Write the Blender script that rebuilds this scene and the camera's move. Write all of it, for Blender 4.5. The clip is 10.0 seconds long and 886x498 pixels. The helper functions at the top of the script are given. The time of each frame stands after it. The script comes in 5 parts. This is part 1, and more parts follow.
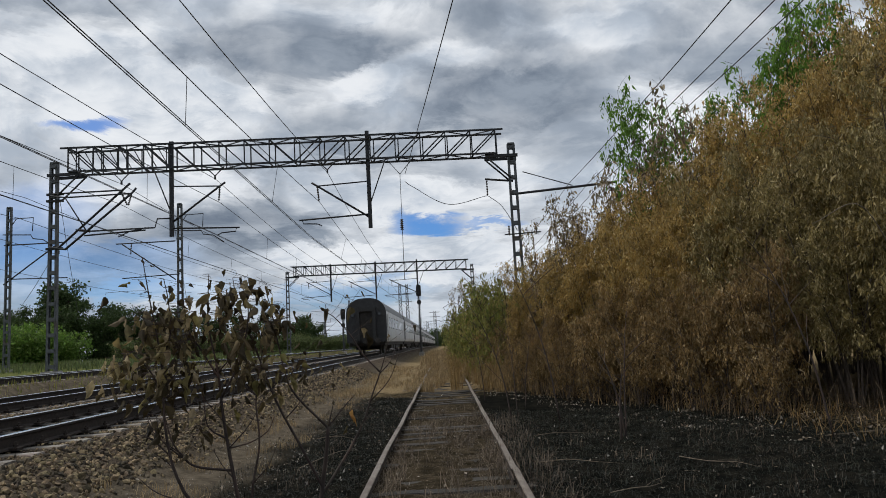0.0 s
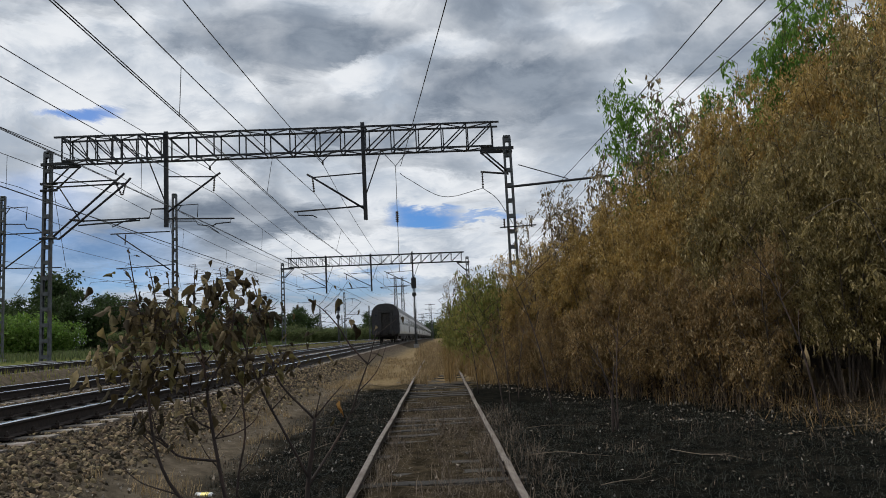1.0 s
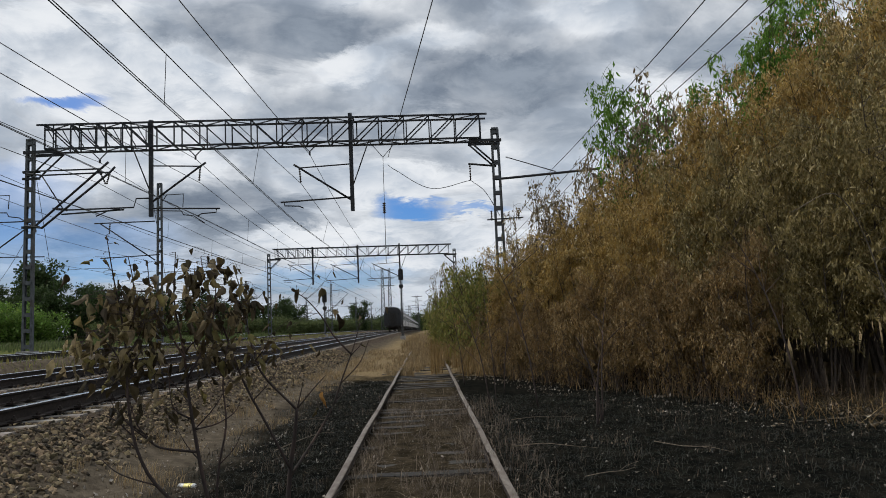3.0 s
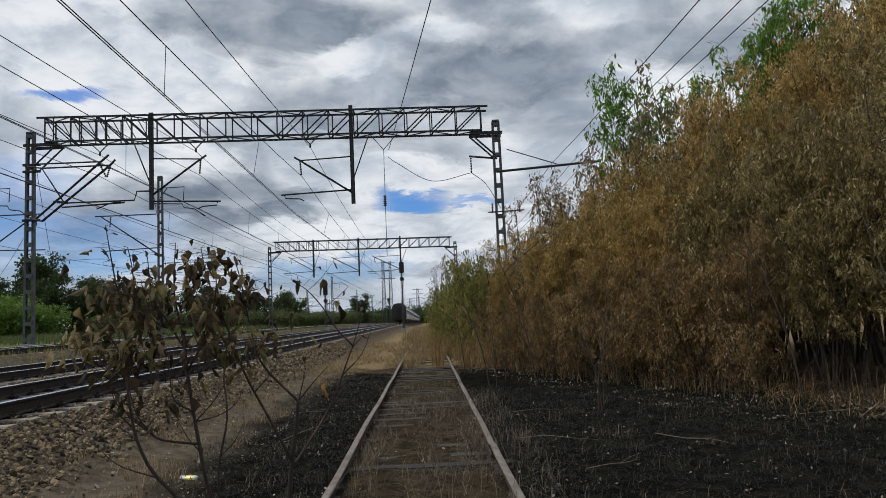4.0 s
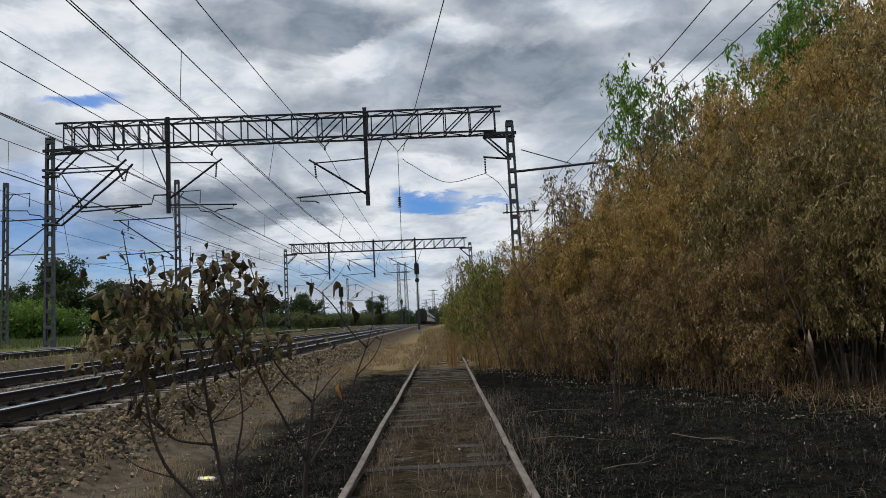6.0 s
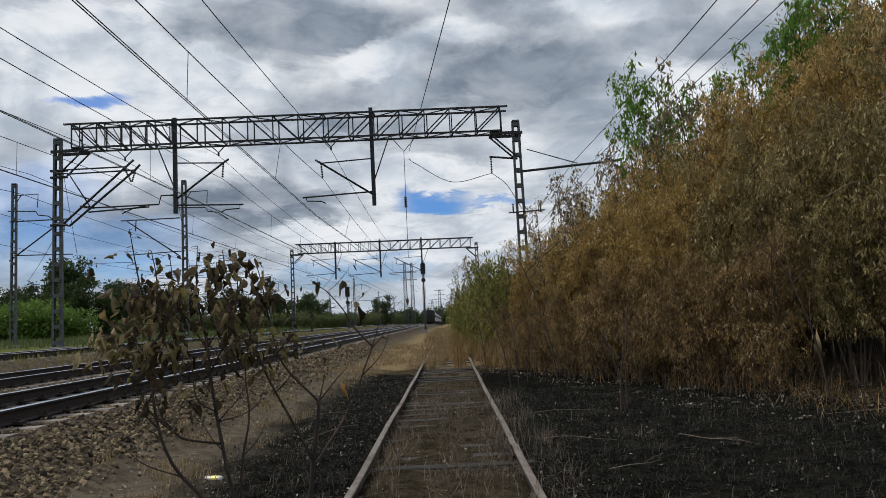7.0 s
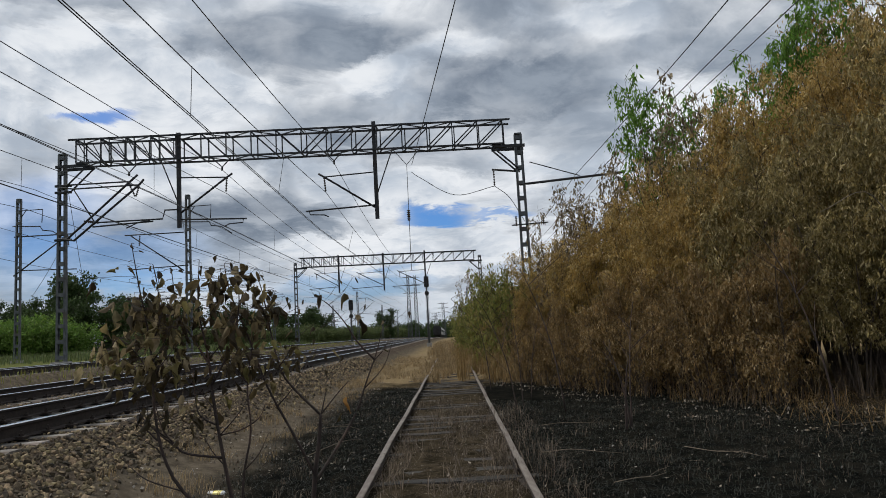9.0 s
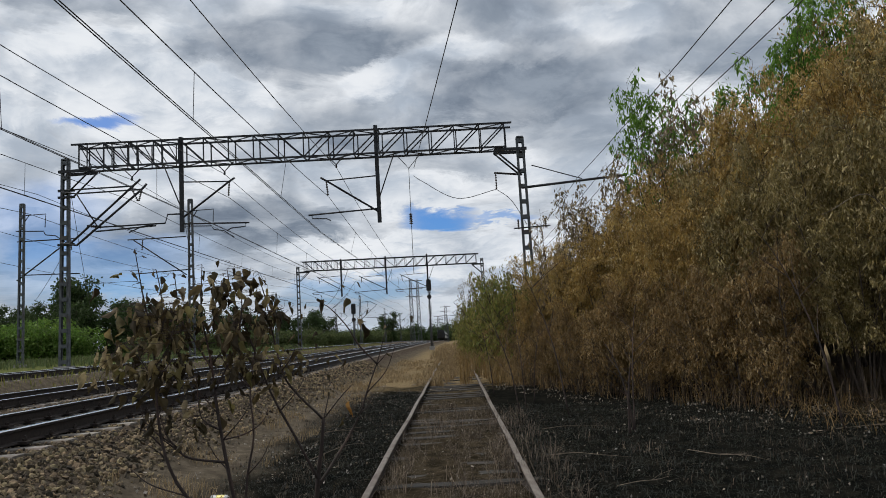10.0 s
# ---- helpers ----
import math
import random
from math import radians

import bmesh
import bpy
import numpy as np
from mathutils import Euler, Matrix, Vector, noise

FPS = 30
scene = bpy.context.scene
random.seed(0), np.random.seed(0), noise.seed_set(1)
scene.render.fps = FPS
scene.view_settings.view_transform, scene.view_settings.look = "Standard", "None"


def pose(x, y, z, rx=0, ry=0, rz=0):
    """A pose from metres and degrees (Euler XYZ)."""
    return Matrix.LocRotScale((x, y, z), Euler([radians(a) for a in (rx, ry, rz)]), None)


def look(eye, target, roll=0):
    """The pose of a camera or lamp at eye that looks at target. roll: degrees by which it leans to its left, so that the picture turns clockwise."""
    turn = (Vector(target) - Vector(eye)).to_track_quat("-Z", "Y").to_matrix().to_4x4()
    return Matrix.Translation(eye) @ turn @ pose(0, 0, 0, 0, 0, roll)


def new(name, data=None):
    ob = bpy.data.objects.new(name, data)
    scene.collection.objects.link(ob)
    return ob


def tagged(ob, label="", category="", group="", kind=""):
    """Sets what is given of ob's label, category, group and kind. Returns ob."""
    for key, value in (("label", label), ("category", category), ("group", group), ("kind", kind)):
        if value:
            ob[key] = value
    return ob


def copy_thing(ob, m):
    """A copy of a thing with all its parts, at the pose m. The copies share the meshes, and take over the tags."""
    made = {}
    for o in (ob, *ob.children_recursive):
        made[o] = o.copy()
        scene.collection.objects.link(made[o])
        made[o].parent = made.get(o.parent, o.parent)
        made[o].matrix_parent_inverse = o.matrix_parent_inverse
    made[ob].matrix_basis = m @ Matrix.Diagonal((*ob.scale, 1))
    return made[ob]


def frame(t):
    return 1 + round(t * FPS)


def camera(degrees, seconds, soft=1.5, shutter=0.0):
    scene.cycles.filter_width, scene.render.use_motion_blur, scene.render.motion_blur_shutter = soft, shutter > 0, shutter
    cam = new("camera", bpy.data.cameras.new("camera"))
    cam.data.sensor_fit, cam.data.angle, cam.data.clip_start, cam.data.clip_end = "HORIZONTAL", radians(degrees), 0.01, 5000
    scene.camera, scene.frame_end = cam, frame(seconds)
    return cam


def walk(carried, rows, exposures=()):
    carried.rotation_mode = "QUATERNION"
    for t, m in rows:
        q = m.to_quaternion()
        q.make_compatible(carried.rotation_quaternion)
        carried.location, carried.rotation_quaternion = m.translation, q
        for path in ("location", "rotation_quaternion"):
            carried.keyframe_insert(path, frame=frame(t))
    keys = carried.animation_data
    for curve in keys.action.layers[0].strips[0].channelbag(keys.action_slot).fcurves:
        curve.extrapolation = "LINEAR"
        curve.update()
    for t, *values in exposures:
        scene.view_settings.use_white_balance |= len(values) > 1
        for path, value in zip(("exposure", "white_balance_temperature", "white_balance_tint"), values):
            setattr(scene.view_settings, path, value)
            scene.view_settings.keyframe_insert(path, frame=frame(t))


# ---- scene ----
# World: y runs along the old siding, x to the right of it, z = 0 at the top of its rails.
cam = camera(64.19, 10.0, 0.9)
PATH = [  # seconds, x, y, z, pitch, roll, yaw
    (0, 0.087, -0.051, 1.469, 7.32, 3.19, 0.12),
    (0.5, 0.103, -0.044, 1.468, 6.98, 2.99, -0.31),
    (1, 0.118, -0.044, 1.466, 6.69, 2.83, -0.27),
    (1.5, 0.126, -0.037, 1.463, 6.55, 2.75, -0.64),
    (2, 0.128, -0.033, 1.463, 6.57, 2.62, -1.19),
    (2.5, 0.129, -0.025, 1.462, 6.37, 2.55, -1.34),
    (4, 0.121, 0.012, 1.454, 5.42, 2.59, -1.28),
    (4.5, 0.125, 0.022, 1.452, 5.40, 2.75, -0.78),
    (5, 0.125, 0.011, 1.453, 5.47, 2.76, -0.27),
    (5.5, 0.130, -0.000, 1.454, 5.55, 2.86, -0.10),
    (7, 0.135, -0.006, 1.451, 5.58, 2.93, 0.49),
    (7.5, 0.136, 0.000, 1.450, 5.54, 2.92, 0.95),
    (8, 0.136, 0.001, 1.448, 5.97, 3.02, 0.91),
    (8.5, 0.139, -0.004, 1.450, 6.39, 3.08, 0.88),
    (9, 0.142, -0.005, 1.448, 6.65, 3.19, 0.79),
    (9.5, 0.144, -0.007, 1.451, 6.80, 3.33, 1.00),
    (10, 0.144, -0.013, 1.451, 6.93, 3.35, 1.00),
]
walk(cam, [(t, pose(x, y, z, 90 + p, r, w)) for t, x, y, z, p, r, w in PATH])

# ---- world and light ----
SUN_ELEV, SUN_TURN = radians(60), radians(-88)  # turn from the y axis, clockwise


class Nodes:
    """Short hand for building node trees."""

    def __init__(self, tree, clear=True):
        self.tree = tree
        if clear:
            tree.nodes.clear()

    def add(self, kind, **props):
        n = self.tree.nodes.new(kind)
        for k, v in props.items():
            setattr(n, k, v)
        return n

    def put(self, socket, value):
        if hasattr(value, "is_output"):
            self.tree.links.new(value, socket)
        elif value is not None:
            socket.default_value = value

    def math(self, op, a, b=None, c=None, clamp=False):
        n = self.add("ShaderNodeMath", operation=op, use_clamp=clamp)
        for s, v in zip(n.inputs, (a, b, c)):
            self.put(s, v)
        return n.outputs[0]

    def smooth(self, v, lo, hi, a=0.0, b=1.0):
        n = self.add("ShaderNodeMapRange", interpolation_type="SMOOTHSTEP")
        for s, x in zip(n.inputs, (v, lo, hi, a, b)):
            self.put(s, x)
        return n.outputs[0]

    def mix(self, f, a, b, blend="MIX"):
        n = self.add("ShaderNodeMix", data_type="RGBA", blend_type=blend)
        self.put(n.inputs[0], f)
        self.put(n.inputs[6], a)
        self.put(n.inputs[7], b)
        return n.outputs[2]

    def noise(self, vec, scale, detail=4.0, rough=0.55, distortion=0.0):
        n = self.add("ShaderNodeTexNoise")
        self.put(n.inputs["Vector"], vec)
        n.inputs["Scale"].default_value = scale
        n.inputs["Detail"].default_value = detail
        n.inputs["Roughness"].default_value = rough
        n.inputs["Distortion"].default_value = distortion
        return n.outputs[0]


def rgb(r, g, b):
    return (r, g, b, 1.0)


def build_world():
    world = bpy.data.worlds.new("sky")
    scene.world = world
    world.use_nodes = True
    n = Nodes(world.node_tree)
    sky = n.add("ShaderNodeTexSky", sky_type="NISHITA", sun_disc=False)
    sky.sun_elevation, sky.sun_rotation = SUN_ELEV, SUN_TURN
    blue = n.mix(1.0, sky.outputs[0], rgb(0.045, 0.08, 0.135), "MULTIPLY")
    way = n.add("ShaderNodeTexCoord").outputs["Generated"]
    sep = n.add("ShaderNodeSeparateXYZ")
    n.put(sep.inputs[0], way)
    x, y, z = sep.outputs
    zz = n.math("ADD", n.math("MAXIMUM", z, 0.0), 0.16)
    plane = n.add("ShaderNodeCombineXYZ")
    n.put(plane.inputs[0], n.math("DIVIDE", x, zz))
    n.put(plane.inputs[1], n.math("DIVIDE", y, zz))
    p = plane.outputs[0]
    big = n.noise(p, 0.85, 8.0, 0.6, 0.3)
    fine = n.noise(p, 3.0, 9.0, 0.66, 0.5)
    # tangents of bearing and height, for the cloud masses and gaps ahead
    yy = n.math("MAXIMUM", y, 0.05)
    wob = n.math("MULTIPLY", n.math("SUBTRACT", fine, 0.5), 0.09)
    wob2 = n.math("MULTIPLY", n.math("SUBTRACT", big, 0.5), 0.12)
    u = n.math("ADD", n.math("DIVIDE", x, yy), wob2)
    v = n.math("ADD", n.math("DIVIDE", z, yy), wob)

    def mass(cu, cv, ru, rv):
        a = n.math("POWER", n.math("DIVIDE", n.math("SUBTRACT", u, cu), ru), 2.0)
        b = n.math("POWER", n.math("DIVIDE", n.math("SUBTRACT", v, cv), rv), 2.0)
        return n.smooth(n.math("ADD", a, b), 1.6, 0.0)

    ahead = n.smooth(y, 0.1, 0.3)
    flat = n.add("ShaderNodeCombineXYZ")
    n.put(flat.inputs[0], u)
    n.put(flat.inputs[1], n.math("MULTIPLY", v, 1.7))
    puff = n.noise(flat.outputs[0], 7.0, 5.0, 0.5, 0.0)
    dark = n.smooth(n.math("ADD", n.math("MULTIPLY", big, 0.6), n.math("MULTIPLY", fine, 0.4)), 0.44, 0.60, 0.0, 0.8)
    for cu, cv, ru, rv, k in CLOUDS:
        dark = n.math("ADD", dark, n.math("MULTIPLY", n.math("MULTIPLY", mass(cu, cv, ru, rv), ahead), k), clamp=True)
    lump = n.math("MULTIPLY", n.math("SUBTRACT", n.smooth(puff, 0.32, 0.68), 0.5), n.math("MULTIPLY", ahead, 0.5))
    dark = n.math("ADD", dark, lump, clamp=True)
    light = n.mix(n.smooth(n.math("ADD", n.math("MULTIPLY", fine, 0.5), n.math("MULTIPLY", n.math("SUBTRACT", 1.0, puff), 0.5)), 0.38, 0.60), rgb(0.52, 0.59, 0.685), rgb(0.88, 0.91, 0.95))
    shade = n.mix(n.smooth(fine, 0.35, 0.65), rgb(0.17, 0.212, 0.278), rgb(0.31, 0.362, 0.435))
    cloud = n.mix(dark, light, shade)
    gap = n.math("MULTIPLY", n.smooth(n.noise(p, 0.55, 3.0), 0.64, 0.74), 0.6)
    for cu, cv, ru, rv, k in GAPS:
        gap = n.math("ADD", gap, n.math("MULTIPLY", n.math("MULTIPLY", mass(cu, cv, ru, rv), ahead), k), clamp=True)
    low = n.smooth(n.math("DIVIDE", z, yy), 0.12, 0.0)
    cloud = n.mix(n.math("MULTIPLY", low, 0.6), cloud, rgb(0.53, 0.60, 0.69))
    col = n.mix(gap, cloud, blue)
    bg = n.add("ShaderNodeBackground")
    n.put(bg.inputs[0], col)
    bg.inputs[1].default_value = 1.0
    out = n.add("ShaderNodeOutputWorld")
    n.put(out.inputs[0], bg.outputs[0])


# bearing and height tangents, half sizes, weight
CLOUDS = [(-0.25, 0.43, 0.16, 0.055, 0.8), (0.10, 0.345, 0.15, 0.05, 0.75), (-0.26, 0.18, 0.11, 0.04, 1.0), (0.20, 0.40, 0.10, 0.04, 0.5), (-0.08, 0.435, 0.08, 0.03, 0.5),
          (0.22, 0.285, 0.15, 0.06, 0.35), (-0.57, 0.15, 0.14, 0.05, 0.6), (-0.10, 0.28, 0.10, 0.025, 0.4), (0.45, 0.42, 0.16, 0.09, 0.5),
          (-0.40, 0.37, 0.15, 0.06, -0.9), (-0.09, 0.375, 0.05, 0.03, -0.8), (-0.16, 0.215, 0.06, 0.028, -0.9), (-0.03, 0.21, 0.09, 0.03, -0.8), (0.26, 0.44, 0.07, 0.03, -0.6),
          (0.04, 0.42, 0.06, 0.025, -0.6), (-0.53, 0.43, 0.13, 0.05, -0.8), (0.0, 0.115, 0.14, 0.035, -0.9), (-0.45, 0.25, 0.12, 0.03, -0.6), (-0.16, 0.13, 0.10, 0.02, -0.6)]
GAPS = [(-0.012, 0.163, 0.055, 0.016, 1.0), (0.085, 0.16, 0.045, 0.006, 0.7), (-0.515, 0.342, 0.06, 0.009, 0.9), (-0.13, 0.072, 0.12, 0.022, 0.6),
        (-0.52, 0.125, 0.18, 0.05, 0.45), (-0.60, 0.20, 0.12, 0.06, 0.4), (-0.40, 0.09, 0.14, 0.02, 0.4)]
build_world()

sun = new("sun", bpy.data.lights.new("sun", "SUN"))
sun.data.energy, sun.data.angle, sun.data.color = 2.5, radians(18), (1.0, 0.95, 0.87)
sun.matrix_world = look((0, 0, 50), (-50 * math.sin(SUN_TURN) / math.tan(SUN_ELEV), -50 * math.cos(SUN_TURN) / math.tan(SUN_ELEV), 0))
scene.view_settings.exposure = -0.1


# ---- materials ----
def surface(name, c1, c2, scale=8.0, rough=0.8, metal=0.0, bump=0.25, bump_size=0.01, c3=None, scale3=1.5, vary="", amount=0.5,
            stretch=(1, 1, 1), rough2=None):
    """A surface of two colours in grain, with large stains of a third, varied from piece to piece."""
    m = bpy.data.materials.new(name)
    m.use_nodes = True
    n = Nodes(m.node_tree)
    coord = n.add("ShaderNodeTexCoord").outputs["Object"]
    mp = n.add("ShaderNodeMapping")
    n.put(mp.inputs[0], coord)
    mp.inputs["Scale"].default_value = stretch
    vec = mp.outputs[0]
    grain = n.noise(vec, scale, 6.0, 0.65)
    col = n.mix(n.smooth(grain, 0.32, 0.68), rgb(*c1), rgb(*c2))
    if c3:
        col = n.mix(n.smooth(n.noise(vec, scale3, 5.0, 0.6, 0.5), 0.48, 0.68), col, rgb(*c3))
    if vary:
        pick = (n.add("ShaderNodeNewGeometry").outputs["Random Per Island"] if vary == "island"
                else n.add("ShaderNodeObjectInfo").outputs["Random"])
        hsv = n.add("ShaderNodeHueSaturation")
        n.put(hsv.inputs["Value"], n.smooth(pick, 0, 1, 1 - amount, 1 + amount))
        n.put(hsv.inputs["Hue"], n.math("ADD", 0.5, n.math("MULTIPLY", n.math("SUBTRACT", n.math("FRACT", n.math("MULTIPLY", pick, 7.3)), 0.5), 0.03)))
        n.put(hsv.inputs["Color"], col)
        col = hsv.outputs[0]
    bsdf = n.add("ShaderNodeBsdfPrincipled")
    n.put(bsdf.inputs["Base Color"], col)
    n.put(bsdf.inputs["Roughness"], n.smooth(grain, 0.3, 0.7, rough, rough2) if rough2 is not None else rough)
    bsdf.inputs["Metallic"].default_value = metal
    if bump:
        b = n.add("ShaderNodeBump")
        b.inputs["Strength"].default_value = bump
        b.inputs["Distance"].default_value = bump_size
        n.put(b.inputs["Height"], grain)
        n.put(bsdf.inputs["Normal"], b.outputs[0])
    out = n.add("ShaderNodeOutputMaterial")
    n.put(out.inputs[0], bsdf.outputs[0])
    return m


def foliage(name, colours, through_light=0.35, rough=0.6, vary="island"):
    """Thin leaves: colours picked leaf by leaf, part of the light passes through."""
    m = bpy.data.materials.new(name)
    m.use_nodes = True
    n = Nodes(m.node_tree)
    pick = (n.add("ShaderNodeNewGeometry").outputs["Random Per Island"] if vary == "island"
            else n.add("ShaderNodeObjectInfo").outputs["Random"])
    ramp = n.add("ShaderNodeValToRGB")
    while len(ramp.color_ramp.elements) < len(colours):
        ramp.color_ramp.elements.new(0.5)
    for i, (e, c) in enumerate(zip(ramp.color_ramp.elements, colours)):
        e.position, e.color = i / (len(colours) - 1), rgb(*c)
    n.put(ramp.inputs[0], pick)
    pos = n.add("ShaderNodeNewGeometry").outputs["Position"]
    col = n.mix(n.smooth(n.noise(pos, 0.7, 3.0), 0.35, 0.65, 0.0, 0.45), ramp.outputs[0], rgb(*[v * 0.6 for v in colours[0]]))
    col = n.mix(n.smooth(n.noise(pos, 60.0, 3.0), 0.4, 0.7, 0.0, 0.4), col, rgb(*[v * 0.5 for v in colours[-1]]))
    hsv = n.add("ShaderNodeHueSaturation")
    n.put(hsv.inputs["Value"], n.smooth(n.noise(pos, 4.5, 2.0), 0.3, 0.7, 0.6, 1.4))
    n.put(hsv.inputs["Color"], col)
    col = hsv.outputs[0]
    d = n.add("ShaderNodeBsdfPrincipled")
    n.put(d.inputs["Base Color"], col)
    d.inputs["Roughness"].default_value = rough
    d.inputs["Specular IOR Level"].default_value = 0.25
    t = n.add("ShaderNodeBsdfTranslucent")
    n.put(t.inputs[0], col)
    mx = n.add("ShaderNodeMixShader")
    mx.inputs[0].default_value = through_light
    n.put(mx.inputs[1], d.outputs[0])
    n.put(mx.inputs[2], t.outputs[0])
    out = n.add("ShaderNodeOutputMaterial")
    n.put(out.inputs[0], mx.outputs[0])
    return m


def ground_material():
    m = bpy.data.materials.new("ground_soil")
    m.use_nodes = True
    n = Nodes(m.node_tree)
    pos = n.add("ShaderNodeNewGeometry").outputs["Position"]
    sep = n.add("ShaderNodeSeparateXYZ")
    n.put(sep.inputs[0], pos)
    big = n.noise(pos, 0.8, 5.0, 0.6)
    mid = n.noise(pos, 5.0, 6.0, 0.65)
    fine = n.noise(pos, 38.0, 5.0, 0.7)
    wx = n.math("ADD", sep.outputs[0], n.math("MULTIPLY", n.math("SUBTRACT", big, 0.5), 1.5))
    wx = n.math("ADD", wx, n.math("MULTIPLY", n.math("SUBTRACT", mid, 0.5), 0.5))
    wy = n.math("ADD", sep.outputs[1], n.math("ADD", n.math("MULTIPLY", n.math("SUBTRACT", mid, 0.5), 5.0), n.math("MULTIPLY", n.math("SUBTRACT", big, 0.5), 8.0)))
    burnt = n.mix(n.smooth(mid, 0.35, 0.7), rgb(0.0045, 0.0052, 0.0048), rgb(0.016, 0.015, 0.012))
    burnt = n.mix(n.smooth(fine, 0.58, 0.78, 0.0, 0.6), burnt, rgb(0.07, 0.06, 0.045))
    dirt = n.mix(n.smooth(mid, 0.3, 0.7), rgb(0.06, 0.05, 0.038), rgb(0.135, 0.113, 0.085))
    dirt = n.mix(n.smooth(fine, 0.5, 0.7, 0.0, 0.5), dirt, rgb(0.10, 0.078, 0.055))
    bed = n.mix(n.smooth(fine, 0.35, 0.65), rgb(0.035, 0.028, 0.022), rgb(0.11, 0.088, 0.068))
    straw = n.mix(n.smooth(fine, 0.3, 0.7), rgb(0.14, 0.105, 0.06), rgb(0.25, 0.19, 0.11))
    green = n.mix(n.smooth(mid, 0.35, 0.65), rgb(0.055, 0.085, 0.025), rgb(0.14, 0.13, 0.055))
    litter = n.mix(n.smooth(mid, 0.35, 0.65), rgb(0.022, 0.018, 0.012), rgb(0.066, 0.052, 0.034))
    off = n.math("ADD", n.math("ABSOLUTE", sep.outputs[0]), n.math("MULTIPLY", n.math("SUBTRACT", mid, 0.5), 0.5))
    burnt = n.mix(n.smooth(off, 0.95, 0.6, 0.0, 0.85), burnt, litter)
    col = n.mix(n.smooth(wx, -3.0, -2.0), dirt, burnt)
    far = n.mix(n.smooth(wx, -3.6, -2.2), dirt, straw)
    col = n.mix(n.smooth(wy, 19.5, 25.0), col, far)
    col = n.mix(n.smooth(wx, -3.5, -4.0), col, bed)
    # darker bed between the rails of each main line track
    track_dark = n.mix(n.smooth(fine, 0.35, 0.7), rgb(0.009, 0.008, 0.008), rgb(0.03, 0.026, 0.023))
    for tx, half in ((-5.85, 1.05), (-9.95, 1.0), (-14.2, 1.0)):
        off = n.math("ABSOLUTE", n.math("SUBTRACT", sep.outputs[0], tx))
        col = n.mix(n.smooth(n.math("ADD", off, n.math("MULTIPLY", n.math("SUBTRACT", mid, 0.5), 0.4)), half + 0.22, half - 0.05), col, track_dark)
    verge = n.math("MULTIPLY", n.smooth(wx, -11.6, -12.0), n.smooth(wx, -13.4, -12.8))
    col = n.mix(verge, col, dirt)
    col = n.mix(n.smooth(wx, -16.0, -17.5), col, green)
    col = n.mix(n.smooth(wx, 6.0, 11.0), col, straw)
    bsdf = n.add("ShaderNodeBsdfPrincipled")
    n.put(bsdf.inputs["Base Color"], col)
    bsdf.inputs["Roughness"].default_value = 1.0
    bsdf.inputs["Specular IOR Level"].default_value = 0.0
    b = n.add("ShaderNodeBump")
    b.inputs["Strength"].default_value = 0.8
    b.inputs["Distance"].default_value = 0.05
    n.put(b.inputs["Height"], n.math("ADD", n.math("MULTIPLY", mid, 0.7), n.math("MULTIPLY", fine, 0.5)))
    n.put(bsdf.inputs["Normal"], b.outputs[0])
    out = n.add("ShaderNodeOutputMaterial")
    n.put(out.inputs[0], bsdf.outputs[0])
    return m


M_GROUND = ground_material()
M_STEEL = surface("galvanised_dark_steel", (0.010, 0.012, 0.016), (0.024, 0.027, 0.033), 6, 0.7, 0.2, 0.1, c3=(0.02, 0.017, 0.015), scale3=2.0)
M_POST = surface("grey_painted_post", (0.05, 0.057, 0.064), (0.095, 0.105, 0.112), 5, 0.7, 0.1, 0.1, c3=(0.07, 0.058, 0.05), scale3=1.2)
M_CABLE = surface("dark_copper_cable", (0.03, 0.03, 0.032), (0.05, 0.05, 0.05), 20, 0.6, 0.3, 0.0)
M_CERAMIC = surface("brown_insulator_glaze", (0.022, 0.016, 0.014), (0.045, 0.03, 0.025), 12, 0.3, 0.0, 0.0)
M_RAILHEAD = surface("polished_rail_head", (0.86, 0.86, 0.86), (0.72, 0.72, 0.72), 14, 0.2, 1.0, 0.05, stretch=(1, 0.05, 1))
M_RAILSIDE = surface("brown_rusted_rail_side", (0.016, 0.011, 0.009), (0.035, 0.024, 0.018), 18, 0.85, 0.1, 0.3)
M_OLDRAIL = surface("dull_rusty_old_rail", (0.13, 0.105, 0.085), (0.23, 0.20, 0.17), 22, 0.6, 0.3, 0.3, c3=(0.09, 0.06, 0.045), scale3=3, stretch=(1, 0.3, 1))
M_WOOD = surface("weathered_grey_sleeper_wood", (0.011, 0.0095, 0.008), (0.036, 0.031, 0.026), 14, 0.9, 0.0, 0.6, c3=(0.03, 0.026, 0.022), scale3=2.5, vary="object", amount=0.35, stretch=(0.25, 2.5, 1))
M_CONCRETE = surface("stained_concrete_sleeper", (0.20, 0.185, 0.165), (0.32, 0.30, 0.275), 16, 0.9, 0.0, 0.3, c3=(0.13, 0.10, 0.08), scale3=2.5, vary="object", amount=0.25)
